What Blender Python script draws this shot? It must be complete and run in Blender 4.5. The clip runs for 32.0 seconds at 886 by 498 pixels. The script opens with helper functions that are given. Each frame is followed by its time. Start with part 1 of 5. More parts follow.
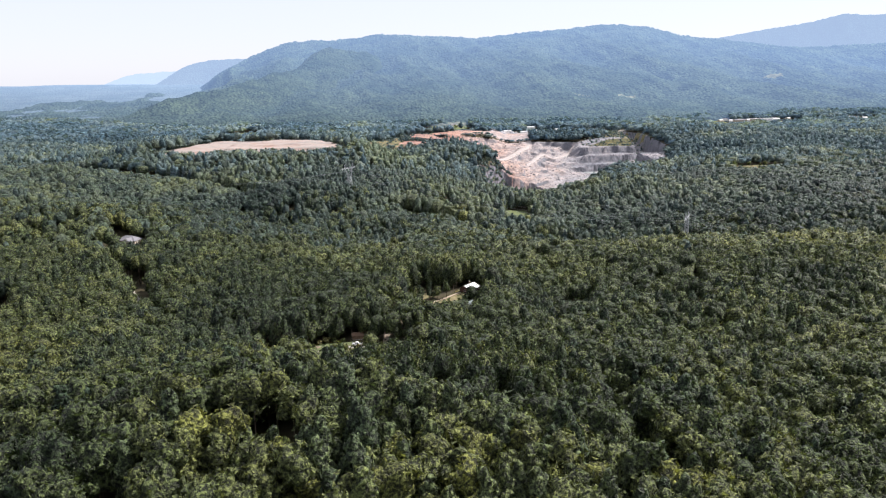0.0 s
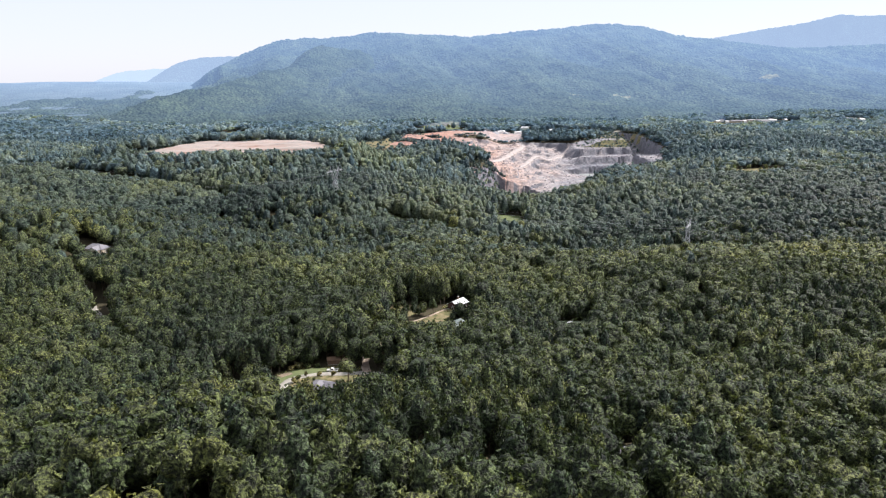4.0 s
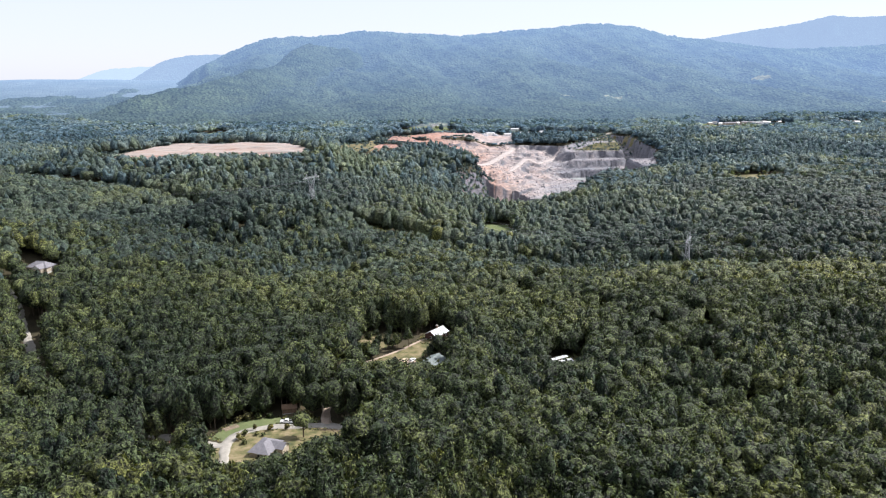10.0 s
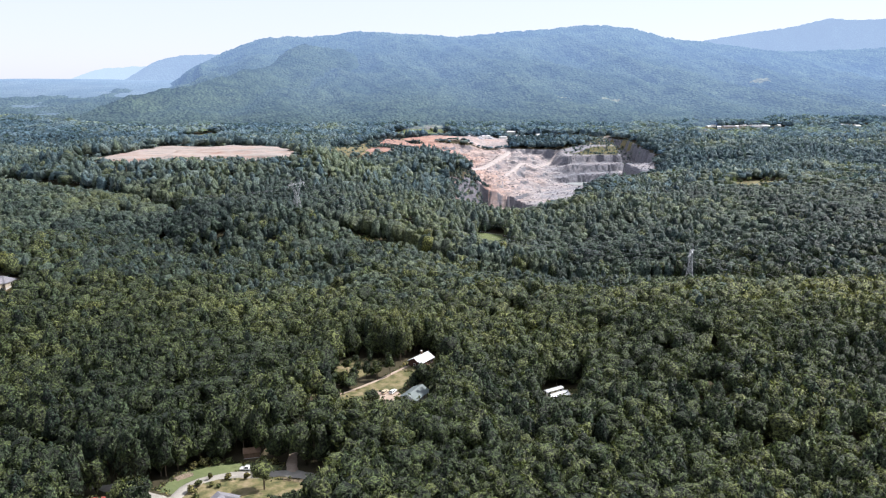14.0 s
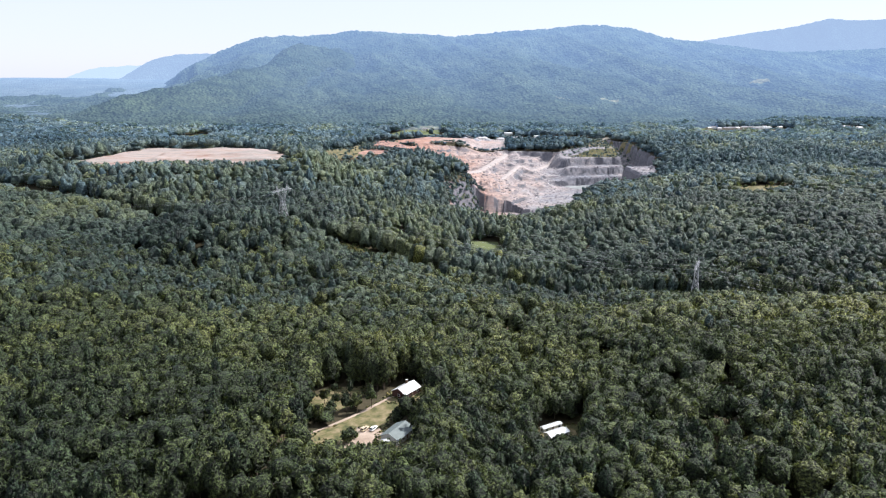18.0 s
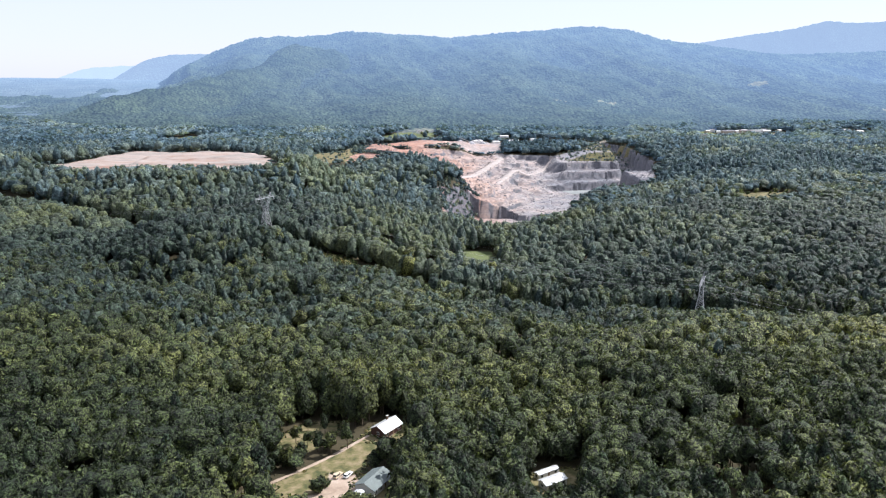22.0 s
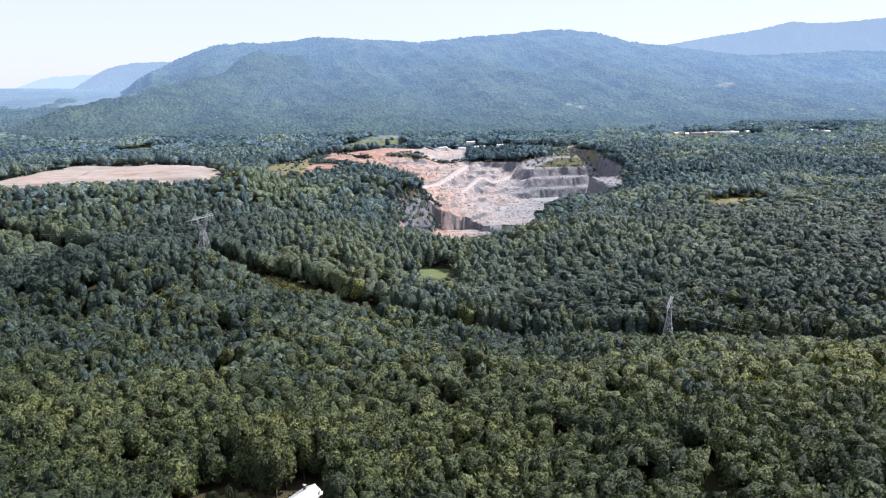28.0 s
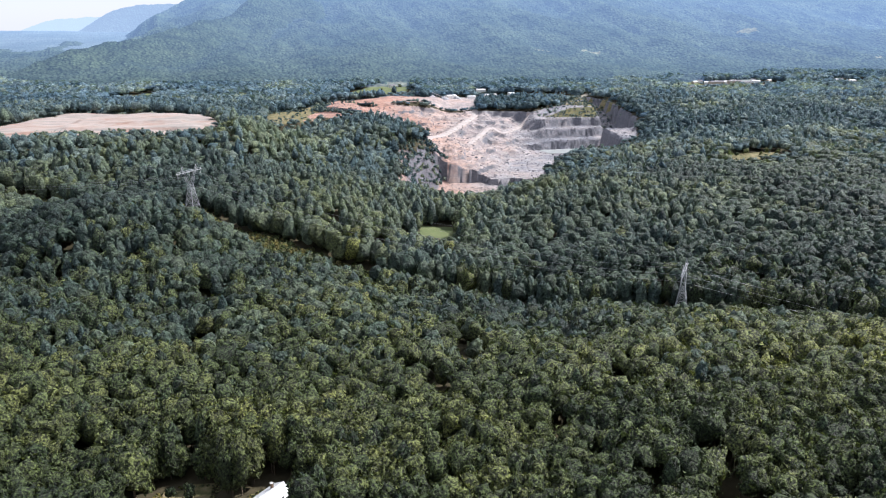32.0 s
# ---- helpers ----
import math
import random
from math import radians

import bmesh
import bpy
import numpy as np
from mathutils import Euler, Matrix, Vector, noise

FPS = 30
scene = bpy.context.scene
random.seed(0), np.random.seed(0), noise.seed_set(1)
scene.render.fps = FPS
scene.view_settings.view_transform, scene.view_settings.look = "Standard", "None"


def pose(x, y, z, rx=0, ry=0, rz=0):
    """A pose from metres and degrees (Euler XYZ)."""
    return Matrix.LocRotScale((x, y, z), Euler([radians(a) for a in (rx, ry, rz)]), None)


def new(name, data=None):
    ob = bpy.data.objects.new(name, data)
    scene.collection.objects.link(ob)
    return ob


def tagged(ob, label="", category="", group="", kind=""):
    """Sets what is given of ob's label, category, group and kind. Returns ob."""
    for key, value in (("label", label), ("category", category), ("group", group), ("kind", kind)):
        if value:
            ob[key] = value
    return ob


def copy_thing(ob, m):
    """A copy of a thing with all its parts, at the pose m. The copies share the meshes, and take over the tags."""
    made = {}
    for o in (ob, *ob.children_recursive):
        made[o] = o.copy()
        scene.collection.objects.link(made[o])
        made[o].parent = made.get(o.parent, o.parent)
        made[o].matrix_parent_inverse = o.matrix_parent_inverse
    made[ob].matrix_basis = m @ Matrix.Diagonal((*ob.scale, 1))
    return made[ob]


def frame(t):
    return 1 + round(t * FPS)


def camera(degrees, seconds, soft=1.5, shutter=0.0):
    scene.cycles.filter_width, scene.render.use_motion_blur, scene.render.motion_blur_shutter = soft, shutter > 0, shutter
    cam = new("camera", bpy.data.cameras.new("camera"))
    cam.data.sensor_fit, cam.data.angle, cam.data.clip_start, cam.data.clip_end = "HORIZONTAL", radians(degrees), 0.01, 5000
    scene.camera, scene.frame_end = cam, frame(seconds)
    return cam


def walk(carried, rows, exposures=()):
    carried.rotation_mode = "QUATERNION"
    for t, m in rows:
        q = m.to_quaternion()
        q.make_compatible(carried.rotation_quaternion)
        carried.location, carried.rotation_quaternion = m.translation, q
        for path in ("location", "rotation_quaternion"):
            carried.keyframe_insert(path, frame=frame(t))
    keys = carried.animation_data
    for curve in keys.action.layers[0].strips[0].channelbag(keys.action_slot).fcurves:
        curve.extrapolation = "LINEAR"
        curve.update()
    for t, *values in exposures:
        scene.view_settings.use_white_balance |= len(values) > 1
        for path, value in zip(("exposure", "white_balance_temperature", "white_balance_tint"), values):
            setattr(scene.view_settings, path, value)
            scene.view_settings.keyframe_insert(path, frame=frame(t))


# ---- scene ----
cam = camera(62.8, 32.0, soft=1.2)
WAY = [  # seconds, x, y, z, heading, tilt, lean
    (0.0, 0.0, 0.0, 150.0, -0.00, -13.49, -0.79),
    (1.0, 1.1, 9.3, 149.9, -0.10, -13.57, -0.79),
    (2.0, 2.3, 18.4, 150.1, -0.23, -13.61, -0.62),
    (3.0, 3.5, 27.2, 150.3, -0.37, -13.57, -0.46),
    (3.5, 4.1, 31.5, 150.3, -0.44, -13.58, -0.45),
    (5.5, 5.7, 48.4, 150.0, -0.73, -13.63, -0.46),
    (6.0, 6.3, 52.5, 149.9, -0.85, -13.68, -0.39),
    (7.0, 7.7, 60.7, 150.1, -0.97, -13.72, -0.31),
    (8.0, 9.2, 68.9, 150.6, -1.09, -13.73, -0.26),
    (9.0, 10.7, 77.0, 151.4, -1.20, -13.70, -0.21),
    (10.0, 12.6, 85.0, 152.2, -1.26, -13.66, -0.20),
    (11.0, 14.4, 93.2, 152.7, -1.30, -13.66, -0.15),
    (12.0, 16.0, 101.7, 153.0, -1.40, -13.63, -0.09),
    (13.0, 17.4, 110.3, 153.4, -1.47, -13.64, 0.05),
    (14.0, 19.2, 118.5, 153.7, -1.53, -13.59, 0.08),
    (14.5, 20.0, 122.7, 154.0, -1.54, -13.59, 0.09),
    (16.5, 23.0, 139.4, 154.8, -1.62, -13.63, 0.21),
    (17.0, 23.7, 143.6, 154.9, -1.63, -13.63, 0.18),
    (18.0, 25.1, 152.1, 155.1, -1.69, -13.62, 0.20),
    (19.0, 26.6, 160.6, 155.6, -1.70, -13.57, 0.21),
    (20.0, 28.2, 169.1, 155.7, -1.98, -13.53, 0.25),
    (21.0, 29.6, 177.4, 155.9, -1.97, -13.52, 0.34),
    (22.0, 31.1, 185.6, 156.2, -1.97, -13.53, 0.38),
    (23.0, 33.3, 193.6, 156.6, -1.91, -13.42, 0.35),
    (24.0, 35.0, 201.6, 157.0, -1.92, -13.52, 0.40),
    (24.5, 36.1, 205.5, 157.2, -1.98, -13.54, 0.31),
    (26.5, 44.0, 219.7, 157.8, -2.16, -13.44, -0.00),
    (27.0, 46.7, 223.1, 157.9, -2.49, -13.62, -0.08),
    (27.5, 49.4, 226.4, 158.1, -3.84, -13.49, -0.29),
    (28.0, 52.0, 229.7, 158.3, -3.96, -13.20, -0.37),
    (28.5, 54.3, 233.1, 158.5, -4.20, -13.06, 0.31),
    (29.0, 56.2, 236.5, 158.6, -3.83, -13.28, 0.60),
    (29.5, 57.7, 240.2, 158.7, -3.29, -13.40, 0.70),
    (30.0, 58.9, 244.2, 158.7, -3.11, -13.31, 0.68),
    (30.5, 60.0, 248.6, 158.8, -3.04, -13.02, 0.62),
    (31.0, 61.0, 253.4, 158.8, -3.04, -12.73, 0.55),
    (31.5, 62.0, 258.5, 158.7, -3.05, -12.81, 0.28),
    (31.8, 62.6, 261.6, 158.5, -3.05, -12.81, 0.28),
    (31.9, 62.8, 262.6, 158.5, -3.05, -16.04, 0.28),
    (32.0, 63.1, 263.7, 158.4, -2.98, -17.30, -0.08),
]

walk(cam, [(t, pose(x, y, z, 90 + tilt, 0, yaw) @ pose(0, 0, 0, 0, 0, lean)) for t, x, y, z, yaw, tilt, lean in WAY],
     exposures=[(0.0, 0.75, 6450, 14), (10.0, 0.75, 6280, 13), (32.0, 0.75, 6120, 13)])

# ---- light ----
SUN_UP, SUN_TURN = 47.0, 66.0          # degrees above the horizon, degrees to the right of straight ahead
to_sun = Vector((math.sin(radians(SUN_TURN)) * math.cos(radians(SUN_UP)), math.cos(radians(SUN_TURN)) * math.cos(radians(SUN_UP)),
                 math.sin(radians(SUN_UP))))
sun_lamp = bpy.data.lights.new("sun", "SUN")
sun_lamp.energy, sun_lamp.angle, sun_lamp.color = 4.6, radians(0.6), (1.0, 0.96, 0.90)
sun = new("sun", sun_lamp)
sun.matrix_world = Matrix.Translation((0, 0, 900)) @ (-to_sun).to_track_quat("-Z", "Y").to_matrix().to_4x4()
world = bpy.data.worlds.new("sky")
scene.world = world
world.use_nodes = True
wn = world.node_tree
sky = wn.nodes.new("ShaderNodeTexSky")
sky.sky_type, sky.sun_disc = "NISHITA", False
sky.sun_elevation, sky.sun_rotation = radians(SUN_UP), radians(SUN_TURN)
sky.altitude, sky.air_density, sky.dust_density, sky.ozone_density = 300, 1.0, 0.5, 2.5
wn.nodes["Background"].inputs["Strength"].default_value = 0.095
veil = wn.nodes.new("ShaderNodeMix")
veil.data_type = "RGBA"
veil.inputs[0].default_value, veil.inputs[7].default_value = 0.78, (5.9, 6.1, 6.75, 1)
wn.links.new(sky.outputs["Color"], veil.inputs[6])
wn.links.new(veil.outputs[2], wn.nodes["Background"].inputs["Color"])


# ---- materials ----
def material(name, rough=0.8, spec=0.3):
    m = bpy.data.materials.new(name)
    m.use_nodes = True
    b = m.node_tree.nodes["Principled BSDF"]
    b.inputs["Roughness"].default_value = rough
    b.inputs["Specular IOR Level"].default_value = spec
    return m, m.node_tree, b


def noise_node(nt, scale, detail=4.0, rough=0.6, vec=None):
    n = nt.nodes.new("ShaderNodeTexNoise")
    n.inputs["Scale"].default_value, n.inputs["Detail"].default_value, n.inputs["Roughness"].default_value = scale, detail, rough
    if vec is not None:
        nt.links.new(vec, n.inputs["Vector"])
    return n.outputs["Fac"]


def position(nt):
    return nt.nodes.new("ShaderNodeNewGeometry").outputs["Position"]


def ramp(nt, fac, stops):
    r = nt.nodes.new("ShaderNodeValToRGB")
    while len(r.color_ramp.elements) < len(stops):
        r.color_ramp.elements.new(0.5)
    for e, (at, c) in zip(r.color_ramp.elements, stops):
        e.position, e.color = at, (*c, 1)
    nt.links.new(fac, r.inputs["Fac"])
    return r.outputs["Color"]


def mix(nt, fac, a, b, how="MIX"):
    n = nt.nodes.new("ShaderNodeMix")
    n.data_type, n.blend_type = "RGBA", how
    for sock, v in ((n.inputs[0], fac), (n.inputs[6], a), (n.inputs[7], b)):
        if isinstance(v, (int, float)):
            sock.default_value = v
        elif isinstance(v, tuple):
            sock.default_value = (*v, 1)
        else:
            nt.links.new(v, sock)
    return n.outputs[2]


def bump(nt, bsdf, fac, dist, strength=0.6):
    n = nt.nodes.new("ShaderNodeBump")
    n.inputs["Distance"].default_value, n.inputs["Strength"].default_value = dist, strength
    nt.links.new(fac, n.inputs["Height"])
    nt.links.new(n.outputs["Normal"], bsdf.inputs["Normal"])


def surface(name, stops, scale, fine, rough=0.85, relief=0.0, spec=0.2):
    """Two scales of noise over a colour ramp, with fine relief."""
    m, nt, b = material(name, rough, spec)
    p = position(nt)
    big = noise_node(nt, scale, 5.0, 0.6, p)
    small = noise_node(nt, fine, 3.0, 0.7, p)
    c = ramp(nt, big, stops)
    nt.links.new(mix(nt, 0.35, c, ramp(nt, small, [(0.3, (0.35, 0.35, 0.35)), (0.7, (0.75, 0.75, 0.75))]), "OVERLAY"), b.inputs["Base Color"])
    if relief:
        bump(nt, b, small, relief)
    return m


def foliage(name, dark, mid, light, stand=0.012, through_light=0.25, spec=0.3, fine=1.25, speckle=1.0):
    """Leaves: a tone for each tree, another for each spray, and drifts of olive over the stand."""
    m, nt, b = material(name, 0.55, spec)
    p = position(nt)
    tone = nt.nodes.new("ShaderNodeAttribute")
    tone.attribute_name = "tone"
    spray = nt.nodes.new("ShaderNodeNewGeometry").outputs["Random Per Island"]
    drift = noise_node(nt, stand, 4.0, 0.6, p)
    add = nt.nodes.new("ShaderNodeMath")
    add.operation = "MULTIPLY_ADD"
    add.inputs[1].default_value = 1.2
    nt.links.new(drift, add.inputs[0])
    sub = nt.nodes.new("ShaderNodeMath")
    sub.operation = "MULTIPLY_ADD"
    sub.inputs[1].default_value, sub.inputs[2].default_value = 0.95, -0.55
    nt.links.new(tone.outputs["Fac"], sub.inputs[0])
    nt.links.new(sub.outputs[0], add.inputs[2])
    c = ramp(nt, add.outputs[0], [(0.12, dark), (0.45, mid), (0.78, light), (1.0, (light[0] * 1.2, light[1] * 1.12, light[2] * 0.8))])
    c = mix(nt, 0.5, c, ramp(nt, spray, [(0.0, (0.3, 0.3, 0.3)), (1.0, (0.75, 0.75, 0.72))]), "OVERLAY")
    # lit tufts and shaded gaps are put into the leaf colour as noise
    clump = noise_node(nt, fine, 3.0, 0.65, p)
    c = mix(nt, 1.0, c, ramp(nt, clump, [(0.39, tuple(0.9 - speckle * v for v in (0.74, 0.73, 0.70))), (0.5, (0.9, 0.9, 0.9)), (0.61, tuple(0.9 + speckle * v for v in (1.75, 1.70, 1.45)))]), "MULTIPLY")
    nt.links.new(c, b.inputs["Base Color"])
    bump(nt, b, clump, 1.8 / fine, 1.0)
    t = nt.nodes.new("ShaderNodeBsdfTranslucent")
    nt.links.new(mix(nt, 1.0, c, (1.0, 1.0, 0.6), "MULTIPLY"), t.inputs["Color"])
    mx = nt.nodes.new("ShaderNodeMixShader")
    mx.inputs[0].default_value = through_light
    nt.links.new(b.outputs[0], mx.inputs[1])
    nt.links.new(t.outputs[0], mx.inputs[2])
    nt.links.new(mx.outputs[0], nt.nodes["Material Output"].inputs["Surface"])
    return m


def distance(name, dark, light, air, haze_glow, scale=0.03, relief=9.0, span=(1900, 4600), near=0.2):
    """Wooded distance; haze of the air between is painted on as blue emission."""
    m, nt, b = material(name, 1.0, 0.0)
    p = position(nt)
    v = nt.nodes.new("ShaderNodeTexVoronoi")
    v.inputs["Scale"].default_value = 0.085
    nt.links.new(p, v.inputs["Vector"])
    crown = v.outputs["Distance"]
    c = ramp(nt, noise_node(nt, scale * 0.15, 6.0, 0.65, p), [(0.3, dark), (0.7, light)])
    # shade between crowns is put into the colour: light centres, dark gaps
    c = mix(nt, 0.5, c, ramp(nt, crown, [(0.05, (0.75, 0.75, 0.75)), (0.75, (0.12, 0.12, 0.12))]), "OVERLAY")
    grove = noise_node(nt, 0.012, 5.0, 0.7, p)
    c = mix(nt, 1.0, c, ramp(nt, grove, [(0.36, (0.66, 0.67, 0.70)), (0.5, (1, 1, 1)), (0.64, (1.25, 1.24, 1.2))]), "MULTIPLY")
    nt.links.new(c, b.inputs["Base Color"])
    inv = nt.nodes.new("ShaderNodeMath")
    inv.operation = "MULTIPLY"
    inv.inputs[1].default_value = -1.0
    nt.links.new(crown, inv.inputs[0])
    bump(nt, b, inv.outputs[0], relief, 1.0)
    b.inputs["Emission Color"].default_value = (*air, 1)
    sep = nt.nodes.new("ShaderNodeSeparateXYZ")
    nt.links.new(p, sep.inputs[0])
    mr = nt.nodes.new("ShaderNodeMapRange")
    for key, v in zip(("From Min", "From Max", "To Min", "To Max"), (span[0], span[1], haze_glow * near, haze_glow)):
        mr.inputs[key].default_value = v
    east = nt.nodes.new("ShaderNodeMath")                          # the painted haze is brighter towards the sun
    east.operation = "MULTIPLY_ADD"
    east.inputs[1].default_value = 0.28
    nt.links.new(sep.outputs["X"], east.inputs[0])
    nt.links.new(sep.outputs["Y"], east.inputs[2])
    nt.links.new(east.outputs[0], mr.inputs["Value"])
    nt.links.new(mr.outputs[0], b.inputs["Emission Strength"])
    return m


def plain(name, c, rough=0.6, metal=0.0, scale=0.8, amount=0.25, spec=0.4):
    m, nt, b = material(name, rough, spec)
    b.inputs["Metallic"].default_value = metal
    n = noise_node(nt, scale, 5.0, 0.65, position(nt))
    lo, hi = tuple(v * (1 - amount) for v in c), tuple(min(1, v * (1 + amount)) for v in c)
    nt.links.new(ramp(nt, n, [(0.3, lo), (0.7, hi)]), b.inputs["Base Color"])
    return m


def corrugated(name, c, rough=0.4):
    m, nt, b = material(name, rough, 0.5)
    b.inputs["Metallic"].default_value = 0.15
    tc = nt.nodes.new("ShaderNodeTexCoord").outputs["Object"]
    w = nt.nodes.new("ShaderNodeTexWave")
    w.inputs["Scale"].default_value, w.inputs["Distortion"].default_value = 1.1, 0.0
    nt.links.new(tc, w.inputs["Vector"])
    n = noise_node(nt, 0.5, 5.0, 0.6, tc)
    nt.links.new(ramp(nt, n, [(0.3, tuple(v * 0.8 for v in c)), (0.7, c)]), b.inputs["Base Color"])
    bump(nt, b, w.outputs["Fac"], 0.04, 0.5)
    return m


M = {
    "floor": surface("forest_floor", [(0.3, (0.030, 0.028, 0.016)), (0.7, (0.075, 0.062, 0.035))], 0.05, 0.6, 0.95, 0.3),
    "grass": surface("mown_grass", [(0.3, (0.08, 0.105, 0.045)), (0.7, (0.15, 0.17, 0.075))], 0.06, 0.9, 0.9, 0.15),
    "dry": surface("dry_grass", [(0.34, (0.060, 0.070, 0.028)), (0.48, (0.135, 0.122, 0.055)), (0.64, (0.23, 0.185, 0.11))], 0.22, 0.8, 0.9, 0.15),
    "scrub": surface("scrub", [(0.3, (0.05, 0.06, 0.025)), (0.7, (0.13, 0.11, 0.05))], 0.05, 0.5, 0.95, 0.4),
    "dirt": surface("pale_dirt", [(0.3, (0.27, 0.205, 0.155)), (0.7, (0.43, 0.35, 0.28))], 0.15, 1.5, 0.95, 0.08),
    "gravel": surface("gravel", [(0.3, (0.23, 0.215, 0.185)), (0.7, (0.33, 0.31, 0.27))], 0.3, 2.5, 0.95, 0.05),
    "leaf": foliage("leaves", (0.022, 0.034, 0.016), (0.049, 0.066, 0.026), (0.088, 0.102, 0.038), fine=1.0, speckle=1.0),
    "pine": foliage("needles", (0.018, 0.031, 0.019), (0.038, 0.056, 0.029), (0.066, 0.085, 0.040), 0.02, 0.2, fine=1.0, speckle=1.0),
    # bluer and paler by belt: the haze of distance is put into these colours
    "middle_leaf": foliage("hillside_leaves_hazed", (0.025, 0.043, 0.037), (0.053, 0.081, 0.061), (0.090, 0.117, 0.078), fine=0.5, speckle=0.5),
    "middle_pine": foliage("hillside_needles_hazed", (0.028, 0.050, 0.048), (0.052, 0.082, 0.074), (0.084, 0.118, 0.096), 0.02, 0.2, fine=0.5, speckle=0.45),
    "valley_leaf": foliage("valley_leaves_hazed", (0.050, 0.086, 0.106), (0.100, 0.152, 0.168), (0.172, 0.220, 0.202), 0.010, 0.25, 0.1, 0.4, 0.3),
    "valley_pine": foliage("valley_needles_hazed", (0.046, 0.081, 0.098), (0.078, 0.124, 0.140), (0.122, 0.170, 0.174), 0.02, 0.25, 0.1, 0.45, 0.3),
    "far_leaf": foliage("far_leaves_hazed", (0.096, 0.158, 0.216), (0.144, 0.216, 0.276), (0.205, 0.274, 0.304), 0.006, 0.3, 0.0, 0.3, 0.3),
    "bush": foliage("shrub_leaves", (0.040, 0.058, 0.020), (0.075, 0.092, 0.032), (0.125, 0.115, 0.046), 0.05),
    "bark": plain("bark", (0.12, 0.095, 0.07), 0.95, 0.0, 1.5, 0.4, 0.1),
    "steel": plain("galvanised_steel", (0.34, 0.35, 0.36), 0.6, 0.2, 0.4, 0.15),
    "wire": plain("conductor", (0.40, 0.40, 0.41), 0.45, 0.7, 0.2, 0.1),
    "white_roof": corrugated("white_metal_roof", (0.56, 0.57, 0.58), 0.6),
    "grey_roof": corrugated("grey_green_metal_roof", (0.15, 0.18, 0.175), 0.7),
    "shingle": plain("shingles", (0.19, 0.184, 0.197), 0.9, 0.0, 1.2, 0.25, 0.15),
    "red_roof": corrugated("red_metal_roof", (0.50, 0.10, 0.08)),
    "red_wall": plain("dark_red_boards", (0.075, 0.034, 0.028), 0.85, 0.0, 1.0, 0.3),
    "white_wall": plain("white_siding", (0.72, 0.71, 0.68), 0.7, 0.0, 0.7, 0.1),
    "tan_wall": plain("tan_siding", (0.42, 0.36, 0.28), 0.8, 0.0, 0.7, 0.2),
    "brown_wall": plain("brown_boards", (0.17, 0.11, 0.07), 0.9, 0.0, 1.0, 0.3),
    "glass": plain("window_glass", (0.03, 0.035, 0.04), 0.08, 0.0, 0.5, 0.1, 0.6),
    "door": plain("door_paint", (0.20, 0.13, 0.09), 0.6),
    "car_white": plain("white_car_paint", (0.75, 0.75, 0.73), 0.25, 0.0, 0.5, 0.05, 0.6),
    "car_tan": plain("tan_car_paint", (0.52, 0.42, 0.28), 0.3, 0.0, 0.5, 0.08, 0.6),
    "rubber": plain("tyre_rubber", (0.025, 0.025, 0.025), 0.9),
    "wood": plain("weathered_wood", (0.28, 0.22, 0.16), 0.9, 0.0, 2.0, 0.3),
    "concrete": plain("concrete", (0.48, 0.46, 0.43), 0.9, 0.0, 0.6, 0.2),
    "stone_pile": plain("crushed_stone", (0.33, 0.33, 0.35), 0.95, 0.0, 0.4, 0.25),
    "haul": surface("pale_stone_dust", [(0.3, (0.31, 0.27, 0.25)), (0.7, (0.40, 0.36, 0.34))], 0.1, 1.2, 0.95, 0.08),
    "silt": plain("silt_water", (0.36, 0.38, 0.37), 0.25, 0.0, 0.05, 0.12, 0.5),
}


